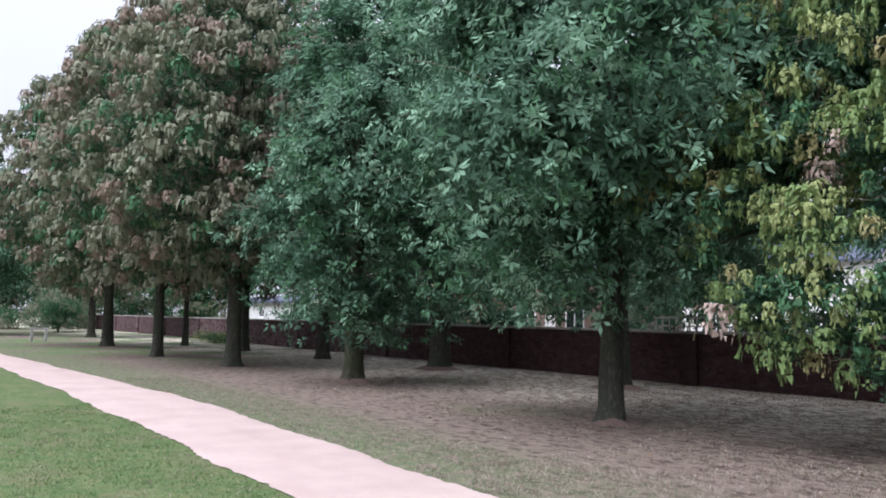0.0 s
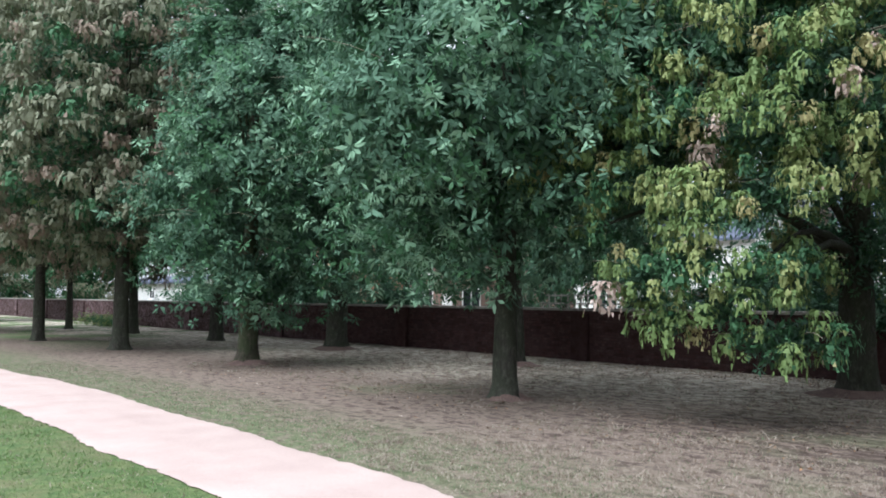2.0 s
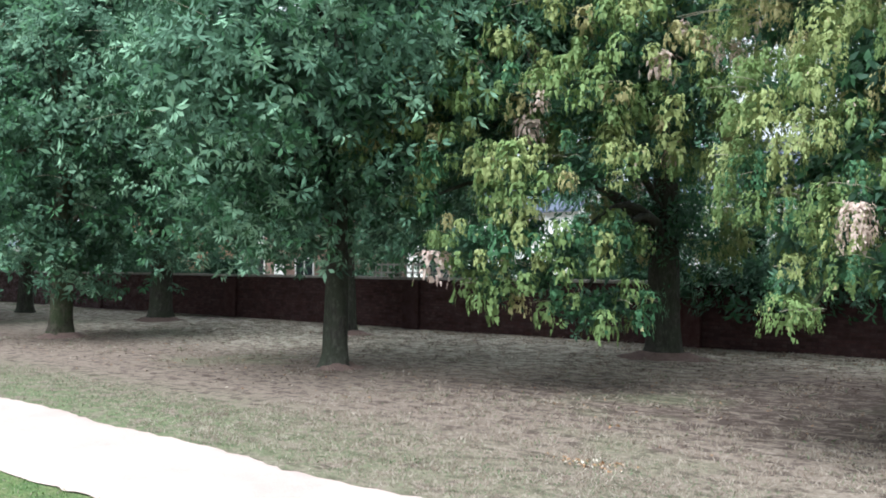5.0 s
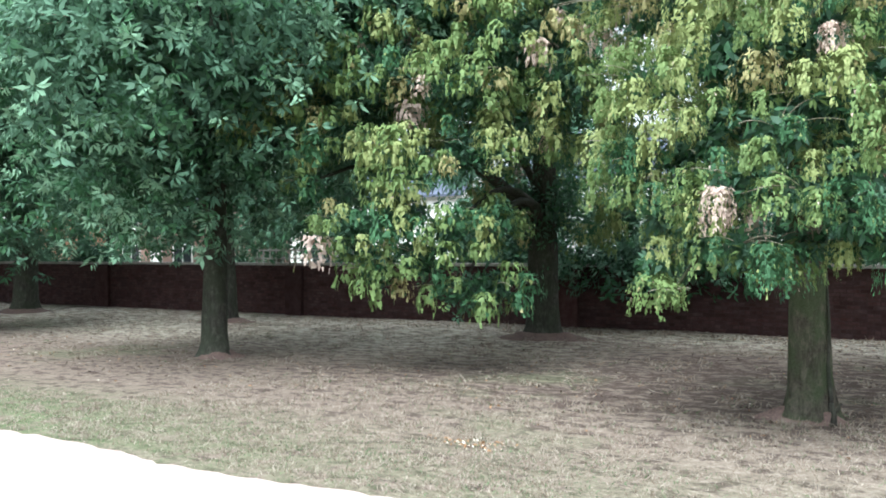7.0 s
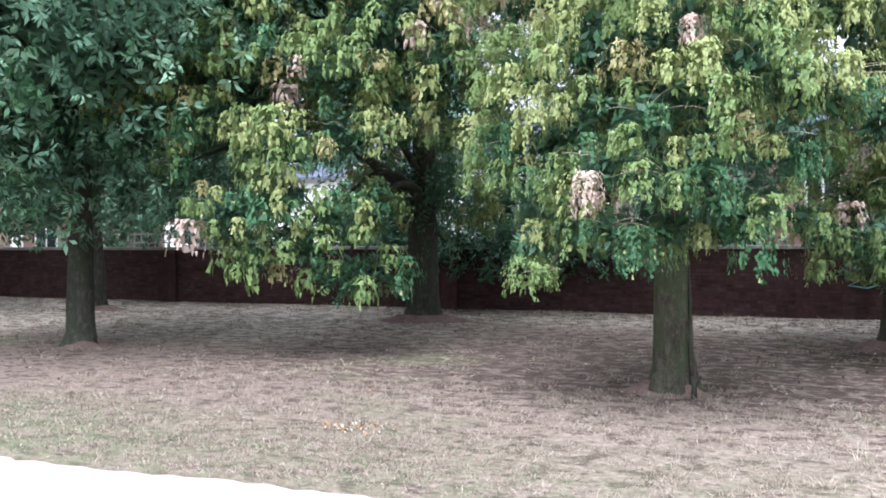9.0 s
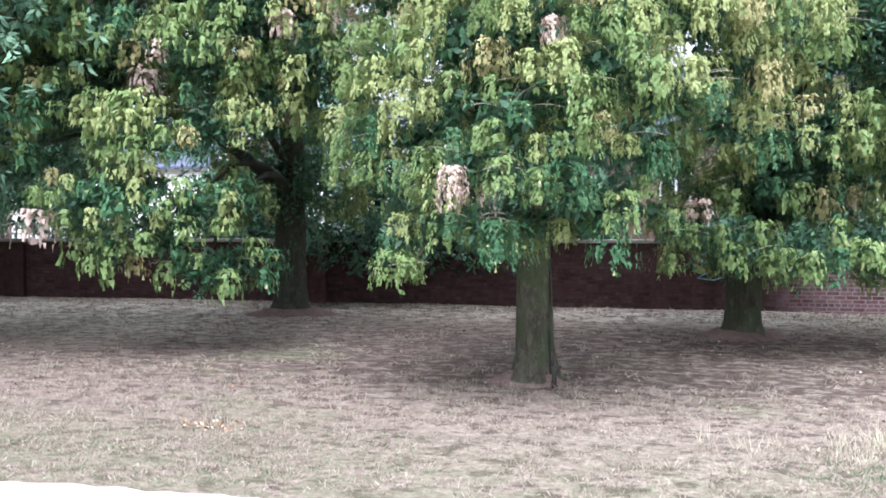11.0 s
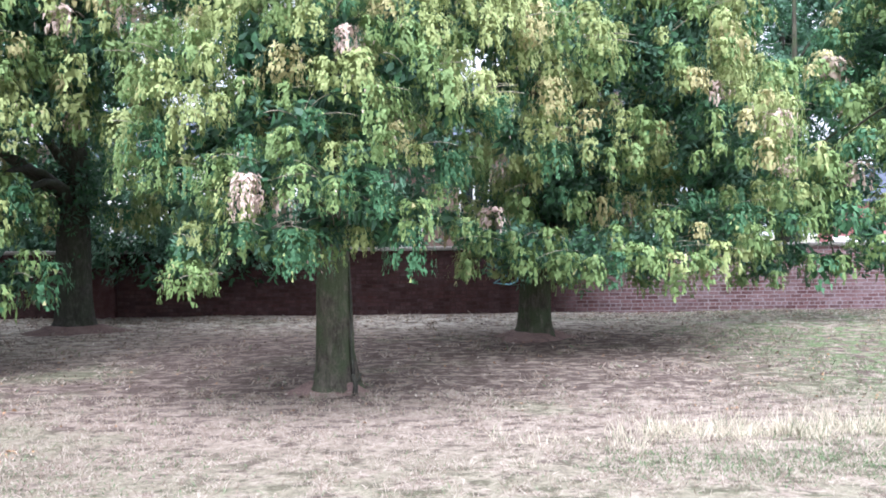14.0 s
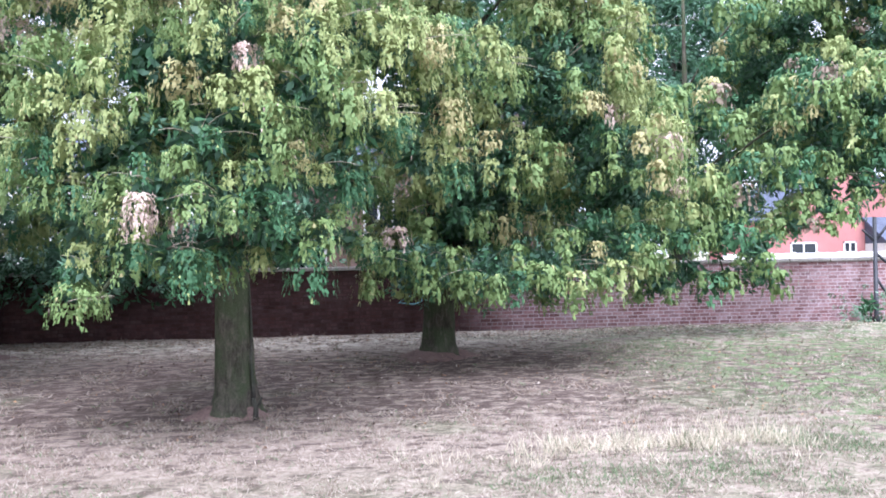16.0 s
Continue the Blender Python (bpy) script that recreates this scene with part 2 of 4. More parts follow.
def crown_lobes(rng, radius, low, high, count):
    """Boughs as overlapping lobes over an egg-shaped crown: rows of x, y, z, radius, half-height."""
    rows, mid, half = [], (low + high) / 2, (high - low) / 2
    for i in range(count):
        h = 1 - 2 * (i + 0.5) / count
        a = i * 2.39996 + rng.uniform(-0.35, 0.35)
        wide = math.sqrt(max(0.0, 1 - abs(h) ** (3.2 if h < 0 else 2.2)))
        r = radius * rng.uniform(0.25, 0.40)
        d = max(0.0, radius * wide * (1.0 - 0.24 * max(0.0, h + 0.55)) - r * 0.9) * rng.uniform(0.88, 1.10)
        hh = r * rng.uniform(0.65, 0.9)
        z = max(low + hh * rng.uniform(0.9, 1.25), mid + half * 0.86 * h)
        rows.append((d * math.cos(a), d * math.sin(a), z, r, hh))
    return rows


def billow(p, size, seed):
    """A slow wave through space, -1 to 1, for gaps and tints from bough to bough."""
    w = 2 * math.pi / size
    turn = np.random.default_rng(seed).normal(size=(5, 3))
    turn = turn / np.linalg.norm(turn, axis=1, keepdims=True)
    return sum(np.sin(p @ v * w * (0.8 + 0.25 * i) + 1.7 * i) for i, v in enumerate(turn)) / 3.0


def shell(L, rng, density, near, far, centre, thin_above, overlap, back, gaps=0.0, upper=False):
    """Anchor points between two shells of the lobes, fewer where lobes run into one another, with their outward ways."""
    P, O = [], []
    for i, (x, y, z, r, h) in enumerate(L):
        n = int(4 * math.pi * r * r * density * rng.uniform(0.85, 1.15)) + 1
        d = unit(rng.normal(size=(n, 3)))
        p = np.array((x, y, z)) + d * np.array((r, r, h)) * rng.uniform(near, far, n)[:, None]
        o = unit(p - centre)
        inside = np.zeros(n)
        for j, (a, b, c, q, g) in enumerate(L):
            if j != i:
                inside = np.maximum(inside, 1 - np.linalg.norm((p - (a, b, c)) / (q, q, g), axis=1))
        keep = (inside < overlap) | (rng.uniform(0, 1, n) < 0.12)
        keep &= ((d * o).sum(1) > -0.45) | (rng.uniform(0, 1, n) < 0.35)
        keep &= (p[:, 2] < thin_above) | (rng.uniform(0, 1, n) < 0.25)
        keep &= (d[:, 1] < 0.35) | (rng.uniform(0, 1, n) < back)
        if upper:
            keep &= (d[:, 2] > -0.5) & ((d * unit(o + np.array((0, 0, 0.4)))).sum(1) > -0.05)
        if gaps:
            keep &= (billow(p * (1, 1, 1.3), 1.5, 4) > gaps) | (rng.uniform(0, 1, n) < 0.15)
        P.append(p[keep]), O.append(o[keep])
    return np.concatenate(P), np.concatenate(O)


def palette(rng, mix_of, names, n):
    share = np.array(list(mix_of.values()))
    return rng.choice([names.index(m) for m in mix_of], n, p=share / share.sum())


# how each kind of leaf grows: leaflets a bunch, bunches a clump, spread of the clump
STYLES = {"mop": (252, 1, 0.0), "star": (9, 14, 0.30), "puff": (12, 6, 0.34)}


def foliage(name, parent, lobes, style, mixes, rng, density=4.0, size=0.35, thin_above=5.6, inner=1.0, floor=0.5, leaves=None, back=1.0, gaps=0.0, fronds=3.6, droop=1.0):
    """One mesh of leaf bunches on the lobes, with dark leaves inside. mixes: outer and inner palette."""
    L = np.array(lobes)
    centre = L[:, :3].mean(0)
    names = sorted({m for mx in mixes for m in mx})
    k, bunches, spread = STYLES[style]
    k = leaves or k
    if style == "mop":
        P, O = shell(L, rng, density * 3.2, 0.86, 1.10, centre, thin_above, 0.14, back, gaps, True)
        few = spaced(P * (1, 1, 0.62), size * 0.50, rng)
        P, O = P[few], O[few]
    else:
        P, O = shell(L, rng, density, 0.86, 1.08, centre, thin_above, 0.14, back, gaps)
    C = palette(rng, mixes[0], names, len(P))
    if bunches > 1:
        n = len(P)
        off = rng.normal(size=(n, bunches, 3)) * np.array((spread, spread, spread * (0.3 if style == "star" else 0.6)))
        if style == "star":
            # sprays: shelves whose outer shoots droop
            off[..., 2] -= 0.55 * (off[..., :2] ** 2).sum(-1) / spread
            off = off * rng.uniform(0.7, 1.35, (n, 1, 1))
        P = (P[:, None] + off).reshape(-1, 3)
        O, C = np.repeat(O, bunches, 0), np.repeat(C, bunches)
        odd = rng.uniform(0, 1, len(C)) < 0.25
        C[odd] = palette(rng, mixes[0], names, odd.sum())
        if "pale" in names and "blue" in names:
            dim = billow(P, 2.6, 9) + rng.normal(size=len(P)) * 0.35 < -0.15
            C[dim & (C == names.index("pale"))] = names.index("blue")
    ok = P[:, 2] > floor
    P, O, C = P[ok], O[ok], C[ok]
    s = size * rng.uniform(0.65, 1.25, len(P)) * np.where(P[:, 2] > thin_above, 1.95, 1.0)
    if "gold" in names:
        # the lowest bunches, in the shade of those above, are still green
        turn = (rng.uniform(0, 1, len(P)) < np.clip(1.5 - P[:, 2] / 2.2, 0, 0.75)) & np.isin(C, [names.index("yellow"), names.index("gold")])
        C[turn] = np.where(rng.uniform(0, 1, turn.sum()) < 0.6, names.index("olive"), names.index("green"))
    if "pink" in names:
        C[(P[:, 2] < 1.75) & (C == names.index("pink"))] = names.index("olive")
    if style == "mop":
        V, which, along = tassels(P, O, s, k, rng, droop)
        C = C[which]
        odd = rng.uniform(0, 1, len(C)) < 0.07
        C[odd] = palette(rng, mixes[0], names, odd.sum())
        groups = [(V, C)]
        if fronds:
            P, O = shell(L, rng, fronds, 0.66, 0.96, centre, thin_above, 0.2, back)
            ok = P[:, 2] > floor + 0.15
            P, O = P[ok], O[ok]
            groups.append((stars(P, O, np.full(len(P), size * 0.6), 10, rng), np.repeat(palette(rng, mixes[2], names, len(P)), 10)))
    else:
        groups = [((stars if style == "star" else puffs)(P, O, s, k, rng), np.repeat(C, k))]
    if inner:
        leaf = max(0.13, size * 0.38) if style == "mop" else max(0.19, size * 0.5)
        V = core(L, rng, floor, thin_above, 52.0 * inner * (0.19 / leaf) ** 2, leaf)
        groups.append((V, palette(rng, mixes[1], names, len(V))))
    me = leaf_mesh(name, groups)
    ob = part(name, me, [LEAF[m] for m in names], parent)
    ob["kind"] = "stuff"
    return ob


def tree(at, trunk, lobes, style, mixes, label, seed, fork=2.2, bark=None, limbs=11, category="tree", group="trees of the park rows", lean=(0, 0), top=8.0, **kw):
    """A tree: flared trunk, limbs that reach into the lobes, fine twigs, and its leaves."""
    rng = np.random.default_rng(seed)
    t = thing("tree", (at[0], at[1], 0), label, category, group)
    bm, n, sides = bmesh.new(), 22, 16
    flare = rng.uniform(0.0, 2 * math.pi)
    prev = None
    for i in range(n):
        z = -0.05 + (top + 0.05) * (i / (n - 1)) ** 1.7
        r = trunk * (1 - 0.75 * (max(z, 0) / top) ** 1.1) * (1 + 0.40 * math.exp(-max(z, 0) / 0.12) + 0.08 * math.exp(-max(z, 0) / 0.7))
        ring = []
        for k in range(sides):
            a = 2 * math.pi * k / sides
            ridge = 1 + 0.16 * math.exp(-max(z, 0) / 0.35) * math.sin(5 * a + flare) + 0.06 * math.sin(3 * a + 1.3 * z + flare) + 0.04 * math.sin(2 * a - 2.7 * z + 2 * flare) + rng.uniform(-0.035, 0.035)
            ring.append(bm.verts.new((r * ridge * math.cos(a) + lean[0] * z, r * ridge * math.sin(a) + lean[1] * z, z)))
        if prev:
            for k in range(sides):
                f = bm.faces.new((prev[k], prev[(k + 1) % sides], ring[(k + 1) % sides], ring[k]))
                f.smooth = True
        prev = ring
    bm.faces.new(prev)
    part("trunk", bm, bark or BARK, t)
    order = sorted(range(len(lobes)), key=lambda i: lobes[i][2])
    reach = [order[int(i)] for i in np.linspace(0, len(order) - 1, limbs)]
    for i in reach:
        x, y, z, r, h = lobes[i]
        z0 = min(max(fork, z * 0.62), top * 0.9) + rng.uniform(-0.2, 0.3)
        a, b = Vector((lean[0] * z0, lean[1] * z0, z0)), Vector((x, y, z))
        c = a.lerp(b, 0.45) + Vector((0, 0, 0.25 * (b - a).length))
        pts = [(a * (1 - u) ** 2 + c * 2 * u * (1 - u) + b * u * u) for u in np.linspace(0, 1, 9)]
        r0 = trunk * 0.29 * (1 - 0.6 * z0 / top)
        bm = bmesh.new()
        tube(bm, pts, [r0 * (1 - 0.85 * u) + 0.008 for u in np.linspace(0, 1, 9)], 7, 0.06, rng)
        part("limb", bm, bark or BARK, t)
    bm = bmesh.new()
    for i in order[: max(10, len(order) * 2 // 3)]:
        x, y, z, r, h = lobes[i]
        for _ in range(4):
            d = Vector(unit(rng.normal(size=3))) * 1.35 + Vector((x, y, 0)).normalized() * 0.35
            a = Vector((x, y, z))
            b = a + Vector((d.x * r, d.y * r, abs(d.z) * h * 0.6 - 0.1 * r))
            c = a.lerp(b, 0.55) + Vector((0, 0, 0.22 * r))
            tube(bm, [a * (1 - u) ** 2 + c * 2 * u * (1 - u) + b * u * u for u in np.linspace(0, 1, 6)], [0.0075 * (1 - 0.7 * u) for u in np.linspace(0, 1, 6)], 5)
    part("twig", bm, TWIG, t)["kind"] = "stuff"
    foliage("crown", t, lobes, style, mixes, rng, **kw)
    return t


# ---- ground, path, wall ----
def path_edges(x):
    """The two edges of the footpath at x."""
    bend = 0.0 if x > -14 else -0.0022 * (x + 14) ** 2
    wave = 0.05 * math.sin(x * 0.9) + 0.03 * math.sin(x * 2.3 + 1)
    near, far = 3.30 + bend * 0.9, 4.82 + bend * 0.9 + (0.30 * math.exp(-((x + 15) / 6.0) ** 2))
    return near + wave, far - 0.7 * wave + 0.03 * math.sin(x * 1.7)


def ground_height(x, y):
    lift = 0.07 * max(0.0, min(1.0, (y - 11.5) / 5.0)) if y < 30 else 0.07
    n = noise.noise(Vector((x * 0.35, y * 0.35, 2.0))) * 0.025 + noise.noise(Vector((x * 1.3, y * 1.3, 5.0))) * 0.012
    a, b = path_edges(x)
    if a - 0.5 < y < b + 0.5:
        n *= 0.2
        if a - 0.02 < y < b + 0.02:
            n -= 0.012
    return lift + n if -90 < x < 60 and -25 < y < 40 else lift


gm, gnt, gb = mat("ground", 0.95, 0.1)
gv = coords(gnt)
sep = gnt.nodes.new("ShaderNodeSeparateXYZ")
gnt.links.new(gv, sep.inputs[0])


def span(nt, value, lo, hi):
    n = nt.nodes.new("ShaderNodeMapRange")
    n.interpolation_type = "SMOOTHSTEP"
    n.inputs["From Min"].default_value, n.inputs["From Max"].default_value = lo, hi
    nt.links.new(value, n.inputs["Value"])
    return n.outputs[0]


def math_of(nt, op, a, b):
    n = nt.nodes.new("ShaderNodeMath")
    n.operation = op
    for s, v in zip(n.inputs, (a, b)):
        if isinstance(v, (int, float)):
            s.default_value = v
        else:
            nt.links.new(v, s)
    return n.outputs[0]


n_big, n_mid, n_fine, n_grain = noise_of(gnt, gv, 0.35, 4.0), noise_of(gnt, gv, 3.4, 5.0, 0.7), noise_of(gnt, gv, 14.0, 4.0, 0.7), noise_of(gnt, gv, 70.0, 2.0, 0.7)
straw = ramp(gnt, n_fine, ((0.30, (0.130, 0.100, 0.082)), (0.50, (0.275, 0.228, 0.184)), (0.72, (0.40, 0.345, 0.285))))
# tussocks: soil, leaf litter and shade between them painted dark, more under both rows
mould_and_shade = math_of(gnt, "MULTIPLY", span(gnt, sep.outputs["Y"], 7.4, 9.4), math_of(gnt, "SUBTRACT", 1.0, span(gnt, sep.outputs["Y"], 12.6, 15.0)))
mould_and_shade = math_of(gnt, "MULTIPLY", mould_and_shade, span(gnt, sep.outputs["X"], -10.0, -4.0))
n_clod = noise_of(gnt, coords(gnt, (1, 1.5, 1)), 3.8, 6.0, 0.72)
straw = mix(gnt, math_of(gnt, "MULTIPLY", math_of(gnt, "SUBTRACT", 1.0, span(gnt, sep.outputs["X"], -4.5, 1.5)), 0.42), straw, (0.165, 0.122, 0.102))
clod_and_shade = math_of(gnt, "ADD", n_clod, math_of(gnt, "MULTIPLY", mould_and_shade, 0.075))
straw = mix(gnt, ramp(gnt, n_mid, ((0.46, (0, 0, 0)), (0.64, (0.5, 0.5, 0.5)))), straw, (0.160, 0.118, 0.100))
straw = mix(gnt, ramp(gnt, clod_and_shade, ((0.50, (0, 0, 0)), (0.60, (0.88, 0.88, 0.88)))), straw, (0.074, 0.053, 0.046))
lawn = ramp(gnt, n_fine, ((0.3, (0.045, 0.085, 0.032)), (0.55, (0.105, 0.160, 0.062)), (0.75, (0.200, 0.240, 0.115))))
lawn = mix(gnt, ramp(gnt, n_mid, ((0.44, (0, 0, 0)), (0.66, (0.7, 0.7, 0.7)))), lawn, (0.190, 0.200, 0.095))
lawn = mix(gnt, ramp(gnt, noise_of(gnt, gv, 1.1, 3.0), ((0.50, (0, 0, 0)), (0.64, (0.55, 0.55, 0.55)))), lawn, (0.175, 0.165, 0.095))
# lush lawn on the near side of the path, a greener verge beyond it, dry grass under the trees
verge = math_of(gnt, "SUBTRACT", 1.0, span(gnt, sep.outputs["Y"], 5.2, 7.6))
verge = math_of(gnt, "MULTIPLY", verge, span(gnt, n_mid, 0.34, 0.56))
verge = math_of(gnt, "MULTIPLY", verge, math_of(gnt, "SUBTRACT", 0.68, math_of(gnt, "MULTIPLY", span(gnt, sep.outputs["X"], -9.0, -3.0), 0.42)))
lush = math_of(gnt, "SUBTRACT", 1.0, span(gnt, sep.outputs["Y"], 3.4, 4.2))
east = math_of(gnt, "MULTIPLY", span(gnt, sep.outputs["X"], 2.5, 6.0), span(gnt, n_mid, 0.45, 0.58))
east = math_of(gnt, "MULTIPLY", east, 0.92)
west = math_of(gnt, "MULTIPLY", math_of(gnt, "SUBTRACT", 1.0, span(gnt, sep.outputs["X"], -40.0, -22.0)), span(gnt, n_big, 0.42, 0.60))
patch = math_of(gnt, "MULTIPLY", span(gnt, n_big, 0.54, 0.66), 0.28)
green = math_of(gnt, "MAXIMUM", verge, math_of(gnt, "MAXIMUM", math_of(gnt, "MAXIMUM", east, patch), west))
turf = ramp(gnt, n_fine, ((0.3, (0.060, 0.095, 0.040)), (0.55, (0.135, 0.195, 0.085)), (0.75, (0.245, 0.290, 0.155))))
# bleached leaves and straw at the wall foot, lightened to paint in light
drift_and_light = math_of(gnt, "MULTIPLY", span(gnt, sep.outputs["Y"], 13.6, 16.2), span(gnt, n_mid, 0.36, 0.56))
# straw lightened under the western trees to make up for weak light
west_light = math_of(gnt, "MULTIPLY", math_of(gnt, "MULTIPLY", span(gnt, sep.outputs["Y"], 9.5, 13.5), math_of(gnt, "SUBTRACT", 1.0, span(gnt, sep.outputs["X"], -8.0, -3.0))), span(gnt, n_mid, 0.30, 0.56))
drift_and_light = math_of(gnt, "MAXIMUM", drift_and_light, west_light)
straw = mix(gnt, math_of(gnt, "MULTIPLY", drift_and_light, 0.95), straw, mix(gnt, ramp(gnt, n_clod, ((0.46, (0, 0, 0)), (0.60, (1, 1, 1)))), (0.66, 0.60, 0.49), (0.24, 0.20, 0.16)))
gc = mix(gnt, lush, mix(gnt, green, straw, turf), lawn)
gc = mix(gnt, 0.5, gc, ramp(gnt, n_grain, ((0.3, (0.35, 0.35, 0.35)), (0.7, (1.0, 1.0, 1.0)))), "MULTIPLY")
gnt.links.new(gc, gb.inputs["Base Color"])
bump(gnt, gb, n_clod, 0.9, 0.06)

xs = np.concatenate([[-3000, -900, -300, -140], np.arange(-90, -30, 1.0), np.arange(-30, 16, 0.25), np.arange(16, 60, 1.5), [100, 300, 900, 3000]])
ys = np.concatenate([[-3000, -900, -200, -60], np.arange(-25, 0, 1.5), np.arange(0, 18, 0.2), np.arange(18, 42, 1.5), [60, 120, 300, 900, 3000]])
verts = [(x, y, ground_height(x, y)) for y in ys for x in xs]
nx = len(xs)
faces = [(j * nx + i, j * nx + i + 1, (j + 1) * nx + i + 1, (j + 1) * nx + i) for j in range(len(ys) - 1) for i in range(nx - 1)]
me = bpy.data.meshes.new("ground")
me.from_pydata(verts, [], faces)
me.polygons.foreach_set("use_smooth", [True] * len(me.polygons))
tagged(part("ground", me, gm), "park ground of dry straw-coloured grass with greener patches", "ground", kind="structure")

PATH_MAT = mottled("path_gravel", (0.37, 0.285, 0.258), (0.48, 0.385, 0.350), 1.3, 0.95, 0.1, 0.35, 120.0)
px = np.concatenate([np.arange(-75, -30, 1.0), np.arange(-30, 12, 0.12), np.arange(12, 45, 1.0)])
rows = []
prng = np.random.default_rng(5)
for x in px:
    a, b = path_edges(x)
    a, b = a + prng.normal() * 0.018, b + prng.normal() * 0.018
    rows.append([(x, a, 0.006), (x, a + 0.08, 0.016), (x, a * 0.5 + b * 0.5, 0.032), (x, b - 0.08, 0.016), (x, b, 0.006)])
pv = [p for r in rows for p in r]
pf = [(i * 5 + k, (i + 1) * 5 + k, (i + 1) * 5 + k + 1, i * 5 + k + 1) for i in range(len(rows) - 1) for k in range(4)]
me = bpy.data.meshes.new("footpath")
me.from_pydata(pv, [], pf)
tagged(part("footpath", me, PATH_MAT), "pale pinkish gravel footpath through the grass", "path", kind="structure")

WALL_Y, WALL_TOP = 17.3, 1.45
COURSE, LONG, DEEP = 0.075, 0.225, 0.33
W0, W1 = -104.0, 24.0
bmt, bnt, bb = mat("brick", 0.9, 0.15)
info = bnt.nodes.new("ShaderNodeObjectInfo")
geo = bnt.nodes.new("ShaderNodeNewGeometry")
either = math_of(bnt, "FRACT", math_of(bnt, "ADD", info.outputs["Random"], geo.outputs["Random Per Island"]), 0.0)
bv = coords(bnt)
# brick tones darkened to carry the shade under the trees
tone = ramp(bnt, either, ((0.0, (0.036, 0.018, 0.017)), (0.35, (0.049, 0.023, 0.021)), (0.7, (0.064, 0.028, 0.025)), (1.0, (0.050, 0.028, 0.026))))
chalk_and_light = math_of(bnt, "MULTIPLY", span(bnt, noise_of(bnt, bv, 4.2, 7.0, 0.72), 0.30, 0.76), math_of(bnt, "ADD", 0.36, math_of(bnt, "MULTIPLY", either, 0.5)))
soot = span(bnt, noise_of(bnt, bv, 0.5, 4.0), 0.52, 0.70)
bsep = bnt.nodes.new("ShaderNodeSeparateXYZ")
bnt.links.new(bv, bsep.inputs[0])
# salt bloom plus open light painted pale at both ends; grime and shade between
chalk_and_light = math_of(bnt, "MULTIPLY", chalk_and_light, math_of(bnt, "ADD", 0.15, math_of(bnt, "MULTIPLY", math_of(bnt, "ADD", span(bnt, bsep.outputs["X"], 2.1, 4.0), math_of(bnt, "MULTIPLY", math_of(bnt, "SUBTRACT", 1.0, span(bnt, bsep.outputs["X"], -34.0, -24.0)), 0.6)), 1.05)))
# lighter, redder copy of the brick where no crown shades the wall
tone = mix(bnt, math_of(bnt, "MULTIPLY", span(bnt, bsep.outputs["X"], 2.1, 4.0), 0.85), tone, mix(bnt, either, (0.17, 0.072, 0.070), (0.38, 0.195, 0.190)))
tone = mix(bnt, chalk_and_light, tone, (0.46, 0.35, 0.37))
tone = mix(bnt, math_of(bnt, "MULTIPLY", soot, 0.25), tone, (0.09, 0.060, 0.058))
tone = mix(bnt, 0.35, tone, ramp(bnt, noise_of(bnt, bv, 45.0, 3.0), ((0.3, (0.45, 0.45, 0.45)), (0.7, (1, 1, 1)))), "MULTIPLY")
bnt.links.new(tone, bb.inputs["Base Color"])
bump(bnt, bb, noise_of(bnt, bv, 60.0, 3.0), 0.5)
MORTAR, mnt, mb = mat("mortar", 0.95, 0.1)
mv = coords(mnt)
msep = mnt.nodes.new("ShaderNodeSeparateXYZ")
mnt.links.new(mv, msep.inputs[0])
mn = noise_of(mnt, mv, 3.0, 6.0, 0.65)
# dark and light mortar: the trees' shade is put into the colour
grime_and_shade = ramp(mnt, mn, ((0.3, (0.036, 0.021, 0.020)), (0.7, (0.070, 0.045, 0.043))))
lit_mortar = ramp(mnt, mn, ((0.3, (0.38, 0.325, 0.335)), (0.7, (0.60, 0.54, 0.56))))
mnt.links.new(mix(mnt, span(mnt, msep.outputs["X"], 2.1, 4.0), grime_and_shade, lit_mortar), mb.inputs["Base Color"])
bump(mnt, mb, noise_of(mnt, mv, 60.0, 3.0), 0.5)
COPING = mottled("coping", (0.20, 0.185, 0.17), (0.36, 0.34, 0.31), 2.5, 0.9, 0.15, 0.4, 40.0)

wall = thing("wall_north", (0, 0, 0), "old red brick boundary wall with brick piers", "wall", kind="structure")
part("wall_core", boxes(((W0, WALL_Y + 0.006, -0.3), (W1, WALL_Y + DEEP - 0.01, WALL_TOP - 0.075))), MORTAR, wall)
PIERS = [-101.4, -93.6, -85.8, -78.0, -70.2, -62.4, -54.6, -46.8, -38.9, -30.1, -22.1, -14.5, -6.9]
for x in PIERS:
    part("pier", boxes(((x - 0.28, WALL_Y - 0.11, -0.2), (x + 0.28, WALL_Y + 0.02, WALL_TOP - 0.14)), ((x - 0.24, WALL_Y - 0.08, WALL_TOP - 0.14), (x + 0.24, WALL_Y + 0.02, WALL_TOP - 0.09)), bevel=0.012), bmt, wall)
crng = np.random.default_rng(8)
x = W0
while x < W1:
    n = crng.uniform(0.85, 0.95)
    dz = crng.uniform(-0.006, 0.006)
    part("coping_stone", boxes(((x, WALL_Y - 0.045, WALL_TOP - 0.075 + dz), (x + n - 0.012, WALL_Y + DEEP + 0.045, WALL_TOP + dz)), bevel=0.012), COPING, wall)
    x += n

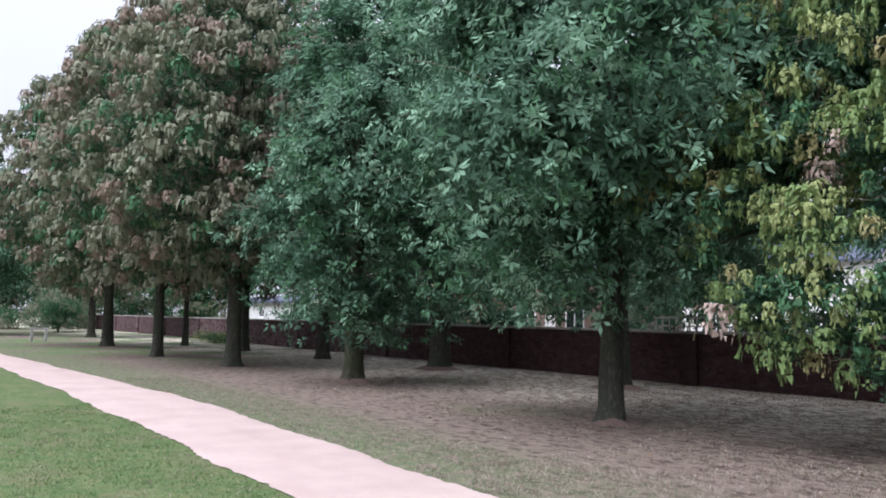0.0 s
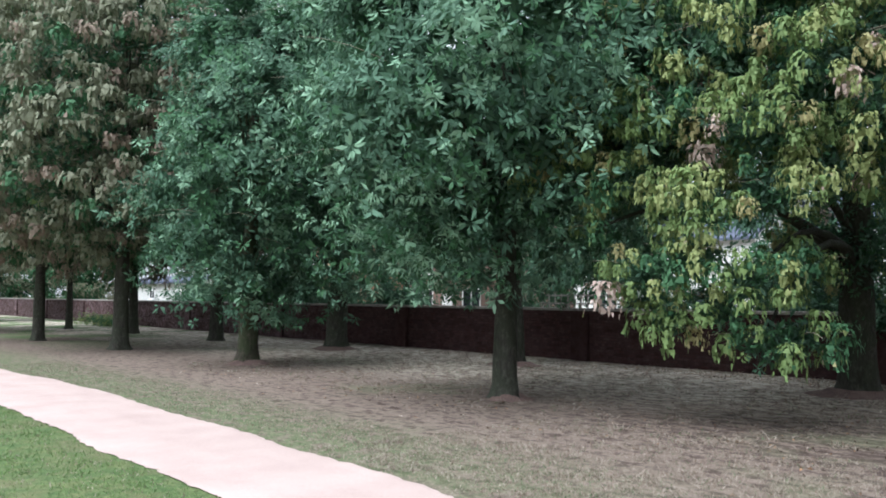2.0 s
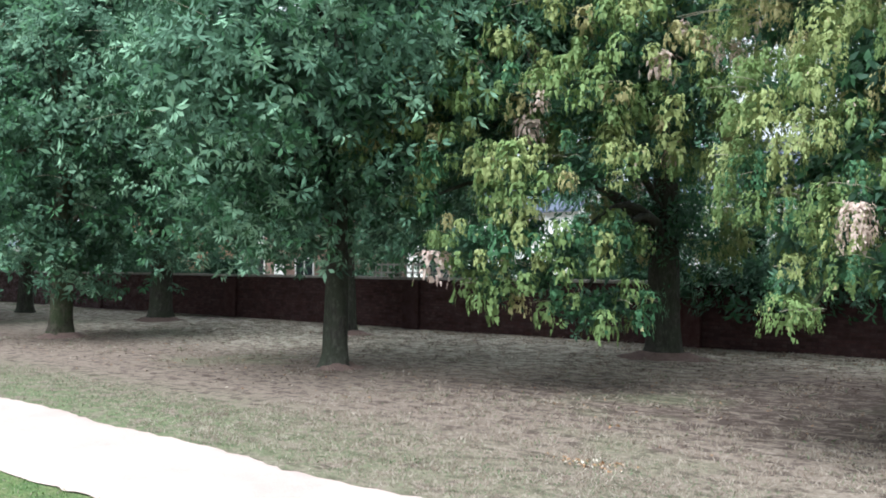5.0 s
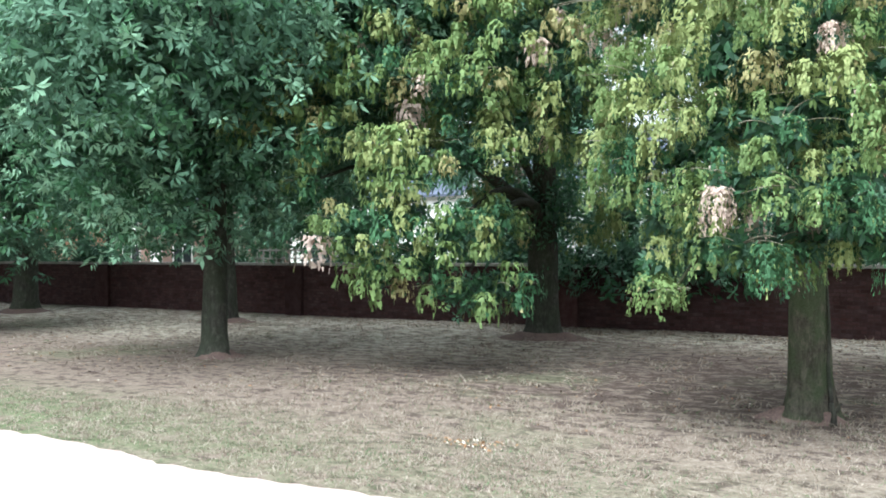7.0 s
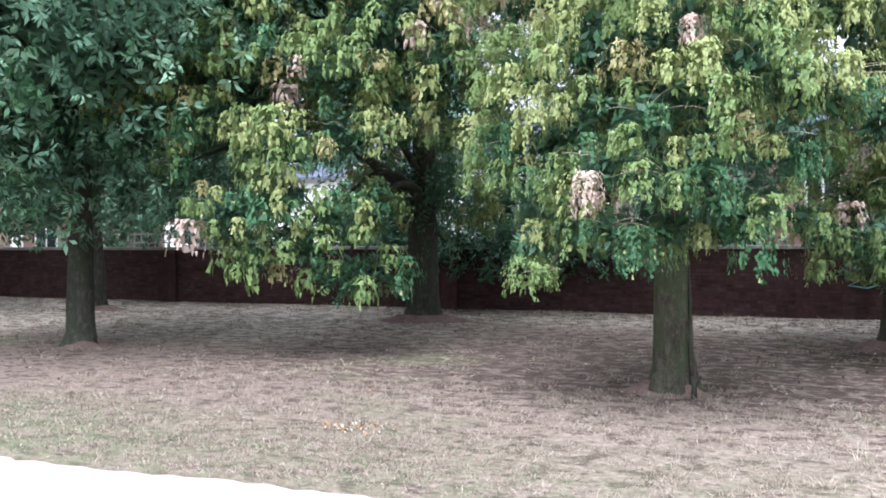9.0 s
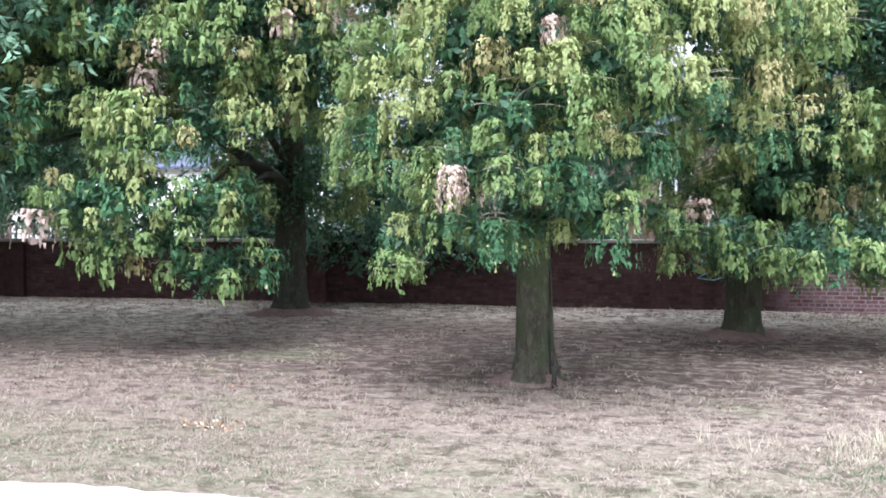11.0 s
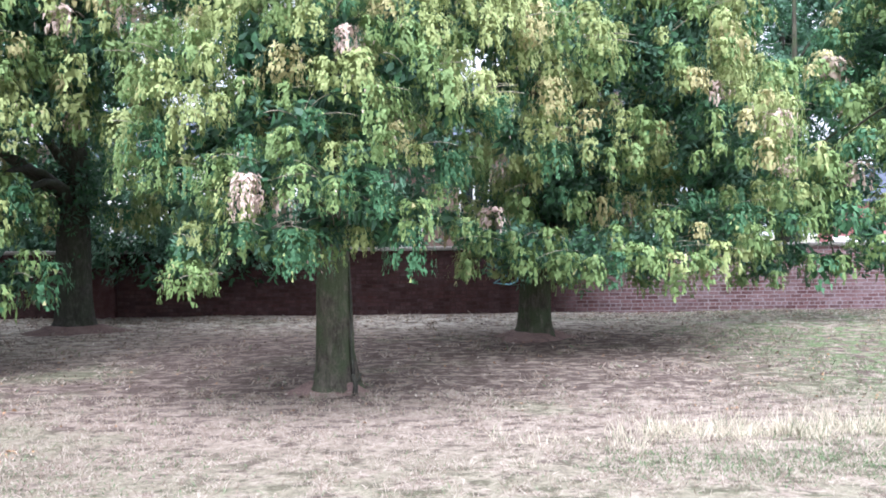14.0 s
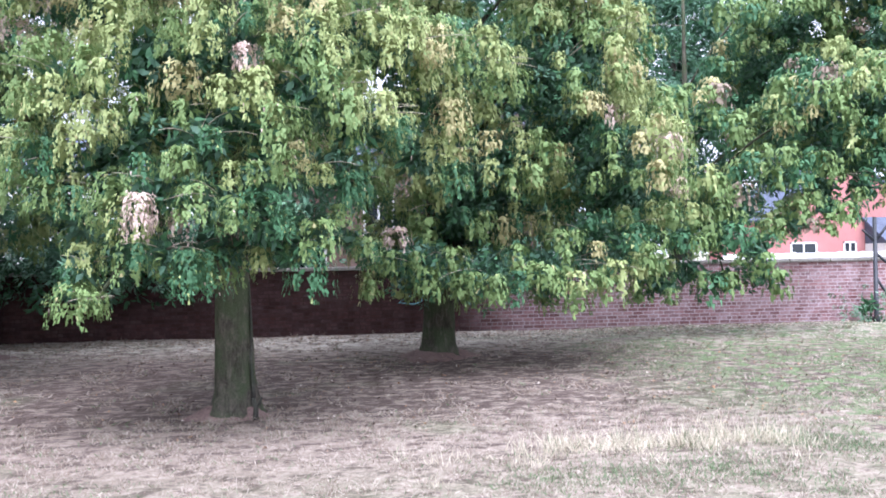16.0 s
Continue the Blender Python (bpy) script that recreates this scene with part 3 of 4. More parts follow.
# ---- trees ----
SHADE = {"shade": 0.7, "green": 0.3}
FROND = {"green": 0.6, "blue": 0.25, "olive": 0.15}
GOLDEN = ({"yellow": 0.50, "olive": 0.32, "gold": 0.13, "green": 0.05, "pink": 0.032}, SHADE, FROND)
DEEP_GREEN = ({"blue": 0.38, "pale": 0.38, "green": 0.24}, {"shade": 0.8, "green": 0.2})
BROWNED = ({"dull": 0.62, "rust": 0.20, "green": 0.18}, {"dull": 0.35, "shade": 0.25, "green": 0.4}, FROND | {"dull": 0.5})
OLIVE = ({"yellow": 0.36, "olive": 0.46, "gold": 0.07, "green": 0.11, "pink": 0.032}, SHADE, FROND)
MIXED = ({"rust": 0.02, "yellow": 0.12, "olive": 0.56, "gold": 0.03, "green": 0.27}, SHADE, FROND)
lrng = np.random.default_rng(3)
L_GOLD = "broad park tree with drooping yellow-green leaf bunches and a mossy trunk"
L_DEEP = "dense deep-green broadleaf tree standing in dry grass"
L_BROWN = "tall park tree with browning green foliage in dry grass"


def lobes_for(radius, low, high, count, *extra):
    return crown_lobes(lrng, radius, low, high, count) + list(extra)


def open_side(b):
    """The old tree has lost its low boughs towards the south-south-east, where its trunk stands bare."""
    along, across = 0.395 * b[0] - 0.92 * b[1], 0.92 * b[0] + 0.395 * b[1]
    if b[1] > 0.9 or across - b[3] < -2.5 - 0.85 * max(0.0, b[2] - b[4] - 1.2):
        return True
    return -b[3] - 0.1 < across < 2.4 and b[2] < (3.4 if along > 0 else 2.4)


def boughs(*rows):
    """Small lobes at the ends of boughs: x, y, z and radius."""
    return [(x, y, z, q, q * 0.8) for x, y, z, q in rows]


# boughs of the old tree that sweep out low towards the path, then those above them
SWEEP = boughs((1.0, -5.1, 1.15, 0.48), (1.2, -4.6, 1.2, 0.50), (0.5, -5.3, 1.6, 0.55), (-0.1, -5.5, 1.4, 0.40), (-0.3, -5.8, 2.0, 0.55), (0.3, -5.5, 2.2, 0.60), (0.9, -5.2, 1.9, 0.60), (1.1, -4.4, 2.1, 0.50), (-1.0, -5.9, 2.6, 0.22), (-2.2, -5.7, 3.5, 0.40), (-1.5, -5.6, 3.6, 0.55), (-0.6, -5.5, 3.2, 0.60))
SWEEP += boughs((0.4, -5.5, 2.9, 0.60), (1.1, -5.1, 3.0, 0.65), (1.5, -4.5, 3.3, 0.55), (-1.5, -5.1, 4.7, 0.80), (-0.1, -5.3, 4.2, 0.80), (0.9, -5.0, 3.9, 0.75), (-0.7, -5.0, 5.5, 0.90), (0.4, -4.9, 5.3, 0.90), (1.4, -4.6, 4.6, 0.85), (2.2, -4.2, 4.1, 0.80), (2.3, -3.8, 5.1, 0.90), (0.9, -4.4, 6.0, 1.00))
# boughs of the near tree over the open grass
NEAR = boughs((-0.9, -1.6, 1.3, 0.15), (-0.7, -1.5, 1.8, 0.30), (-0.3, -1.8, 1.7, 0.30), (-0.1, -1.6, 1.6, 0.20), (0.6, -1.7, 1.9, 0.30), (0.9, -1.5, 1.9, 0.28), (1.2, -1.2, 1.8, 0.20), (-0.8, -1.4, 2.2, 0.35), (-0.3, -1.8, 2.2, 0.35), (0.2, -1.9, 2.1, 0.35), (0.5, -1.8, 2.3, 0.40), (0.9, -1.6, 2.4, 0.35), (1.2, -1.2, 2.3, 0.30))
NEAR += boughs((-0.6, -1.6, 2.7, 0.40), (-0.0, -1.9, 2.6, 0.40), (0.4, -1.9, 2.8, 0.40), (0.9, -1.8, 3.0, 0.45), (1.3, -1.5, 2.8, 0.40), (1.8, -0.9, 3.1, 0.45), (1.9, -0.7, 2.6, 0.35), (-1.2, -1.2, 3.2, 0.45), (-0.5, -1.6, 3.3, 0.50), (0.2, -1.7, 3.4, 0.50), (0.9, -1.6, 3.5, 0.50), (1.6, -1.2, 3.5, 0.50), (-1.4, -1.1, 2.6, 0.40), (2.3, -0.6, 3.5, 0.50), (-1.1, -1.2, 2.0, 0.30), (-0.9, -1.3, 2.5, 0.40), (-1.0, -1.4, 1.6, 0.20), (-0.5, -1.6, 2.0, 0.30), (-1.4, -1.1, 2.2, 0.35))
NEAR += boughs((0.2, -1.4, 1.7, 0.28), (0.7, -1.5, 1.7, 0.22), (-0.1, -1.5, 1.7, 0.24), (0.4, -1.7, 2.0, 0.30))

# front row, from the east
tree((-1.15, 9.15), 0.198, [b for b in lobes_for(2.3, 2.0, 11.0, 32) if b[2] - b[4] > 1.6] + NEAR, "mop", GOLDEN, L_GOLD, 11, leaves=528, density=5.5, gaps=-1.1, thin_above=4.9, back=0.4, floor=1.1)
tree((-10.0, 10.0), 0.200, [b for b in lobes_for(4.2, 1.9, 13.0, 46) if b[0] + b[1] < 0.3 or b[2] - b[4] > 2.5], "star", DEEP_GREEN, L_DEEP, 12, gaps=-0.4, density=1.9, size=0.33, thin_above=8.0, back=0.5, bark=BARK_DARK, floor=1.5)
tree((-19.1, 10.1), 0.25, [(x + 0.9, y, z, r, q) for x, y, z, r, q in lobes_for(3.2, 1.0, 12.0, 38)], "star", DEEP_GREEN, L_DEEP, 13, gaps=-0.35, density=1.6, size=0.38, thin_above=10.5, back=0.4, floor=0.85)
tree((-26.2, 9.5), 0.25, lobes_for(4.9, 2.4, 13.5, 40), "mop", BROWNED, L_BROWN, 14, inner=0.6, droop=0.55, gaps=-0.5, leaves=60, density=1.6, size=0.54, fronds=0.5, back=0.4, bark=BARK_DARK, thin_above=30)
tree((-32.8, 8.9), 0.21, lobes_for(5.0, 2.2, 14.5, 36), "mop", BROWNED, L_BROWN, 15, inner=0.6, droop=0.55, gaps=-0.5, leaves=48, density=1.3, size=0.60, fronds=0.4, back=0.4, bark=BARK_DARK, thin_above=30)
tree((-43.8, 9.4), 0.27, lobes_for(6.0, 2.2, 15.5, 36), "mop", BROWNED, L_BROWN, 16, inner=0.6, droop=0.55, gaps=-0.5, leaves=48, density=0.9, size=0.72, fronds=0.3, back=0.4, bark=BARK_DARK, thin_above=30)
# back row, from the east
DROOP = ((0.0, -1.4, 3.2, 0.9, 0.8), (-0.3, -1.4, 4.5, 1.0, 0.9), (0.2, -1.3, 2.3, 0.8, 0.6), (0.0, -1.2, 1.45, 0.6, 0.48), (-0.6, -1.0, 1.5, 0.6, 0.48), (0.6, -1.1, 1.4, 0.6, 0.45), (-0.5, -2.2, 1.5, 0.7, 0.6), (0.4, -2.3, 1.4, 0.7, 0.55), (1.3, -2.1, 1.4, 0.75, 0.6), (2.0, -1.8, 1.8, 0.8, 0.65), (2.7, -0.9, 2.5, 1.0, 0.8), (2.6, -0.6, 3.6, 1.0, 0.9), (2.1, -1.0, 4.8, 1.0, 0.9), (2.2, -1.9, 3.0, 1.0, 0.8))
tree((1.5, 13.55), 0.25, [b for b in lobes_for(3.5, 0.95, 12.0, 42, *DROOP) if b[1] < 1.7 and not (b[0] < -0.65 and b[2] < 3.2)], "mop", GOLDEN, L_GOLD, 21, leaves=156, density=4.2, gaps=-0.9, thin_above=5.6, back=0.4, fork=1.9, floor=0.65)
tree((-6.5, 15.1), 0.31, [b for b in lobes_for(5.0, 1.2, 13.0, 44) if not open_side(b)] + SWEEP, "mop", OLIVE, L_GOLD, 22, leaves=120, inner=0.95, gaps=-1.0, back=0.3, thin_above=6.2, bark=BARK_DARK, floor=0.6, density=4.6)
tree((-14.75, 15.0), 0.26, lobes_for(4.3, 3.6, 12.0, 36), "star", DEEP_GREEN, L_DEEP, 23, density=0.65, size=0.46, bark=BARK_DARK, floor=1.5)
tree((-22.4, 14.9), 0.34, lobes_for(4.5, 2.9, 12.0, 36), "star", DEEP_GREEN, L_DEEP, 24, density=0.62, size=0.5, bark=BARK_DARK, floor=1.5)
tree((-29.2, 14.1), 0.25, lobes_for(4.6, 2.4, 12.5, 34), "puff", BROWNED, L_BROWN, 25, density=0.65, size=0.6, bark=BARK_DARK, thin_above=30)
tree((-36.8, 13.8), 0.22, lobes_for(4.6, 2.4, 12.5, 34), "puff", BROWNED, L_BROWN, 26, density=0.58, size=0.65, bark=BARK_DARK, thin_above=30)
tree((-43.0, 13.0), 0.17, lobes_for(3.0, 2.6, 8.0, 20), "puff", BROWNED, "small forked park tree with browning leaves by the wall", 27, density=0.8, size=0.5, bark=BARK_DARK, thin_above=30, fork=1.6, top=5.0)
tree((-59.0, 11.6), 0.25, lobes_for(4.5, 2.6, 11.0, 24), "puff", BROWNED, L_BROWN, 28, density=0.6, size=0.8, bark=BARK_DARK, thin_above=30)
tree((-66.0, 4.5), 0.35, lobes_for(5.5, 2.2, 12.0, 28), "puff", DEEP_GREEN, L_DEEP, 29, density=0.6, size=0.85, bark=BARK_DARK, thin_above=30)
# beyond the wall
OVER = boughs((0.4, -5.1, 2.8, 0.70), (1.1, -5.2, 3.3, 0.80), (-0.2, -5.3, 2.2, 0.55), (-1.0, -5.3, 1.7, 0.60), (-1.5, -5.2, 1.1, 0.45), (-0.9, -5.3, 1.2, 0.40), (1.4, -5.3, 4.4, 0.90), (0.5, -4.9, 4.2, 0.90), (-0.3, -5.0, 3.1, 0.80), (-1.7, -5.2, 1.9, 0.70), (-2.2, -5.1, 1.3, 0.50), (-1.1, -4.8, 2.5, 0.80), (1.1, -5.4, 2.8, 0.55), (0.4, -5.4, 2.4, 0.40), (1.6, -5.3, 3.7, 0.80))
OVER += boughs((-3.4, -5.7, 1.5, 0.55), (-2.8, -5.4, 1.1, 0.45), (-3.8, -5.9, 2.0, 0.60), (-2.6, -5.3, 2.1, 0.80), (-3.5, -5.8, 2.8, 0.80), (-2.3, -5.1, 3.1, 0.80), (-2.0, -5.1, 4.0, 0.90), (-3.1, -5.4, 3.8, 0.90))
tree((8.4, 20.0), 0.13, [(x + 3.4, y - 0.8, z, r, q) for x, y, z, r, q in lobes_for(3.2, 3.3, 9.5, 30)] + OVER, "mop", MIXED, "yellow-green tree behind the wall, its boughs hanging over it", 31, leaves=108, back=0.4, thin_above=7.4, density=3.0, size=0.46, group="trees beyond the wall")
DARK = ({"blue": 0.75, "green": 0.25}, {"blue": 0.7, "green": 0.3})
BEYOND = "dark leafy tree beyond the brick wall"
for i, (x, y, r, hi) in enumerate(((10.4, 25.6, 3.8, 12.5), (4.9, 24.6, 3.4, 11.0), (-2.0, 25.5, 3.6, 10.0), (-17.0, 22.8, 2.6, 7.0), (-12.5, 27.0, 4.0, 11.0), (-24.0, 27.5, 4.2, 11.0), (-38.0, 30.0, 4.5, 11.0))):
    tree((x, y), 0.26, lobes_for(r, 1.8, hi, 28), "puff", DARK, BEYOND, 41 + i, density=0.5 if i > 1 else 1.0, size=0.75 if i > 1 else 0.48, bark=BARK_DARK, thin_above=30, inner=0.3 if i > 1 else 0.9, gaps=-0.2 if i > 1 else 0.0, group="trees beyond the wall")


# ---- beyond the wall ----
def plain_mat(name, c, rough=0.7):
    return mottled(name, tuple(v * 0.85 for v in c), c, 1.5, rough, 0.3, 0.15, 30.0)


RED_WALL = mottled("house_brick", (0.26, 0.095, 0.070), (0.40, 0.150, 0.110), 1.2, 0.9, 0.15, 0.4, 25.0)
PINK_WALL = mottled("house_soft_red_brick", (0.33, 0.148, 0.140), (0.42, 0.190, 0.180), 1.2, 0.9, 0.15, 0.4, 25.0)
ORANGE_WALL = mottled("house_orange_brick", (0.36, 0.19, 0.13), (0.48, 0.27, 0.19), 1.2, 0.9, 0.15, 0.4, 25.0)
BROWN_WALL = mottled("house_brown_brick", (0.15, 0.105, 0.088), (0.25, 0.175, 0.145), 1.2, 0.9, 0.15, 0.4, 25.0)
PALE_WALL = mottled("house_render", (0.56, 0.56, 0.55), (0.70, 0.70, 0.68), 0.8, 0.9, 0.15, 0.2, 25.0)
SLATE = mottled("slate", (0.060, 0.070, 0.100), (0.105, 0.120, 0.165), 1.5, 0.8, 0.2, 0.4, 20.0)
TILE = mottled("roof_tile", (0.20, 0.10, 0.075), (0.32, 0.17, 0.12), 1.5, 0.8, 0.2, 0.4, 20.0)
WHITE = plain_mat("white_paint", (0.80, 0.80, 0.79), 0.5)
GREY_WOOD = mottled("weathered_wood", (0.30, 0.29, 0.27), (0.46, 0.45, 0.42), 4.0, 0.85, 0.2, 0.4, 50.0)
IRON = mottled("black_iron", (0.012, 0.014, 0.018), (0.035, 0.038, 0.045), 6.0, 0.55, 0.4, 0.2, 60.0)
gl_m, gl_nt, gl_b = mat("window_glass", 0.05, 0.6)
gl_b.inputs["Base Color"].default_value = (0.02, 0.025, 0.03, 1)


def window(parent, x, y, z, w, h):
    """A window set in a south wall: white frame, sill, glazing bar, two panes."""
    win = part("window", boxes(((x - w / 2, y - 0.05, z), (x - w / 2 + 0.09, y + 0.1, z + h)), ((x + w / 2 - 0.09, y - 0.05, z), (x + w / 2, y + 0.1, z + h)), ((x - w / 2, y - 0.05, z + h - 0.09), (x + w / 2, y + 0.1, z + h)), ((x - w / 2, y - 0.05, z), (x + w / 2, y + 0.1, z + 0.09)), ((x - 0.04, y - 0.04, z + 0.05), (x + 0.04, y + 0.08, z + h - 0.05))), WHITE, parent, "white window frame")
    for a, b in ((x - w / 2 + 0.09, x - 0.04), (x + 0.04, x + w / 2 - 0.09)):
        part("pane", boxes(((a, y - 0.012, z + 0.09), (b, y + 0.03, z + h - 0.09))), gl_m, win)
    part("sill", boxes(((x - w / 2 - 0.1, y - 0.14, z - 0.1), (x + w / 2 + 0.1, y + 0.02, z - 0.004)), bevel=0.01), WHITE, win)


def house(x0, x1, y0, y1, eave, ridge, wall_m, roof_m, wins, label, gable_south=False, door=None, gable_m=None):
    h = thing("house", ((x0 + x1) / 2, y0, 0), label, "house", "houses beyond the wall")
    cx = (x0 + x1) / 2
    part("wall", boxes(((x0 - cx, 0, -0.1), (x1 - cx, y1 - y0, eave))), wall_m, h)
    bm = bmesh.new()
    a, b, d = x0 - cx, x1 - cx, y1 - y0
    if gable_south:
        tri = [bm.verts.new(p) for p in ((a, 0.0, eave), (b, 0.0, eave), (0, 0.0, ridge), (a, d, eave), (b, d, eave), (0, d, ridge))]
        for f in ((0, 1, 2), (3, 5, 4), (0, 3, 4, 1), (0, 2, 5, 3), (1, 4, 5, 2)):
            bm.faces.new([tri[k] for k in f])
        part("gable", bm, wall_m, h)
        bm = bmesh.new()
        o, t = 0.25, 0.14
        for sgn, e in ((-1, a), (1, b)):
            vs = [bm.verts.new(p) for p in ((e + sgn * o, -0.2, eave - o * 0.7), (0, -0.2, ridge + 0.03), (0, -0.2, ridge + 0.03 + t), (e + sgn * o, -0.2, eave - o * 0.7 + t))]
            ws = [bm.verts.new((v.co.x, d + 0.2, v.co.z)) for v in vs]
            bm.faces.new(vs), bm.faces.new(ws[::-1])
            for k in range(4):
                bm.faces.new((vs[k], ws[k], ws[(k + 1) % 4], vs[(k + 1) % 4]))
    else:
        o, t = 0.3, 0.14
        for sgn, e in ((-1, 0.0), (1, d)):
            vs = [bm.verts.new(p) for p in ((a - 0.15, e + sgn * o, eave - 0.1), (a - 0.15, d / 2, ridge), (a - 0.15, d / 2, ridge + t), (a - 0.15, e + sgn * o, eave - 0.1 + t))]
            ws = [bm.verts.new((b + 0.15, v.co.y, v.co.z)) for v in vs]
            bm.faces.new(vs), bm.faces.new(ws[::-1])
            for k in range(4):
                bm.faces.new((vs[k], ws[k], ws[(k + 1) % 4], vs[(k + 1) % 4]))
        for e in (a, b):
            g = bmesh.new()
            vs = [g.verts.new((x, y, z)) for x in (e, e * 0.95) for y, z in ((0, eave), (d, eave), (d / 2, ridge))]
            for f in ((0, 1, 2), (5, 4, 3), (0, 3, 4, 1), (1, 4, 5, 2), (2, 5, 3, 0)):
                g.faces.new([vs[k] for k in f])
            bmesh.ops.recalc_face_normals(g, faces=g.faces[:])
            part("gable", g, gable_m or wall_m, h)
    bmesh.ops.recalc_face_normals(bm, faces=bm.faces[:])
    roof = part("roof", bm, roof_m, h)
    if not gable_south:
        part("chimney", boxes(((a + 0.6, d / 2 - 0.35, ridge - 0.4), (a + 1.4, d / 2 + 0.35, ridge + 1.2)), ((a + 0.52, d / 2 - 0.43, ridge + 1.2), (a + 1.48, d / 2 + 0.43, ridge + 1.32)), bevel=0.02), wall_m, roof)
    for x, z, w, hh in wins:
        window(h, x - cx, 0, z, w, hh)
    if door:
        part("door", boxes(((door - cx - 0.5, -0.06, 0), (door - cx + 0.5, 0.05, 2.1)), ((door - cx - 0.38, -0.08, 1.15), (door - cx + 0.38, 0.0, 1.95)), bevel=0.01), WHITE, h, "white panelled door")
    return h


TWO = [(1.0, 1.3), (3.6, 1.3)]
house(-104, -94, -4, 6, 5.0, 8.0, RED_WALL, SLATE, [(-101.5, 1.0, 1.7, 1.4), (-97, 1.0, 1.7, 1.4)], "brick house beyond the far hedge", door=-99.2)
house(-66, -53, 24, 28, 2.7, 3.1, PALE_WALL, SLATE, [(-60.5, 1.5, 1.0, 0.7)], "low pale rendered outbuilding behind the wall")
house(-56, -46.5, 31, 39, 4.6, 7.2, ORANGE_WALL, TILE, [(-53.5, 1.0, 1.6, 1.3), (-49, 1.0, 1.6, 1.3), (-53.5, 3.2, 1.5, 1.2), (-49, 3.2, 1.5, 1.2)], "orange brick house with white windows", door=-51.2)
house(-46, -36.5, 36, 44, 5.0, 7.8, BROWN_WALL, SLATE, [(-43.6, 1.0, 1.7, 1.4), (-39, 1.0, 1.7, 1.4), (-43.6, 3.4, 1.5, 1.2), (-39, 3.4, 1.5, 1.2)], "dull brown brick house with white windows and door", door=-41.3)
house(-34, -22, 40, 48, 5.0, 7.8, PALE_WALL, SLATE, [(-31.5, 1.0, 1.7, 1.4), (-25, 1.0, 1.7, 1.4), (-31.5, 3.4, 1.5, 1.2), (-25, 3.4, 1.5, 1.2)], "white rendered house with a slate roof", door=-28.4)
house(-17.5, -6, 36, 44, 5.0, 7.8, PALE_WALL, SLATE, [(-15, 1.0, 1.7, 1.4), (-9, 1.0, 1.7, 1.4), (-15, 3.4, 1.5, 1.2), (-9, 3.4, 1.5, 1.2)], "pale rendered house with a dark slate roof", door=-12.1)
house(-3.5, 7.5, 30, 38, 5.0, 7.8, BROWN_WALL, SLATE, [(-1.4, 1.0, 1.5, 1.4), (1.2, 1.9, 1.1, 2.15), (5.0, 1.0, 1.5, 1.4), (5.0, 3.4, 1.5, 1.2)], "brown brick house with tall white windows", door=3.2)
house(25.2, 36.0, 48, 56, 3.6, 7.2, PINK_WALL, SLATE, [(27.6, 1.25, 1.7, 0.9), (30.6, 1.45, 0.85, 0.7)], "low red brick house with a gable and white windows", gable_south=True)
slate_house = house(31.6, 41.0, 45.9, 53.5, 2.0, 4.6, PALE_WALL, SLATE, [(32.9, 1.2, 1.3, 0.7)], "low house with a steep blue slate roof", gable_m=SLATE)
bm = bmesh.new()
tube(bm, [(-4.2, 4.0, 4.6), (-4.2, 4.0, 4.75), (-4.2, 4.0, 5.0), (-4.2, 4.0, 5.9)], [0.75, 0.45, 0.12, 0.03], 8)
part("finial", bm, WHITE, slate_house, "white pointed finial")
# white rail along the garden behind the wall
rail = thing("garden_rail", (26.5, 45.5, 0), "white painted garden rail", "fence")
part("rail", boxes(((-5.2, -0.06, 1.18), (6.2, 0.06, 1.5)), bevel=0.015), WHITE, rail)
for k in range(9):
    part("post", boxes(((-5.1 + k * 1.4 - 0.07, -0.07, 0), (-5.1 + k * 1.4 + 0.07, 0.07, 1.55)), bevel=0.01), WHITE, rail)
trellis = thing("trellis", (-16.1, 19.2, 0), "weathered grey garden trellis above the wall", "trellis")
for k in range(13):
    part("slat", boxes(((-1.5 + k * 0.25 - 0.02, 0, 0), (-1.5 + k * 0.25 + 0.02, 0.03, 1.85))), GREY_WOOD, trellis)
for k in range(4):
    part("crossbar", boxes(((-1.55, -0.03, 1.05 + 0.24 * k), (1.55, -0.003, 1.10 + 0.24 * k))), GREY_WOOD, trellis)


def shrub(at, lobes, mixes, label, seed, style="puff", **kw):
    rng = np.random.default_rng(seed)
    t = thing("shrub", (at[0], at[1], 0.03), label, "shrub", "shrubs along the wall")
    for x, y, z, r, h in lobes[:5]:
        bm = bmesh.new()
        tube(bm, [(x * 0.1, y * 0.1, 0), (x * 0.5, y * 0.5, z * 0.6), (x, y, z)], [0.035, 0.025, 0.01], 6)
        part("stem", bm, BARK_DARK, t)
    foliage("leaves", t, lobes, style, mixes, rng, thin_above=30, **kw)
    return t


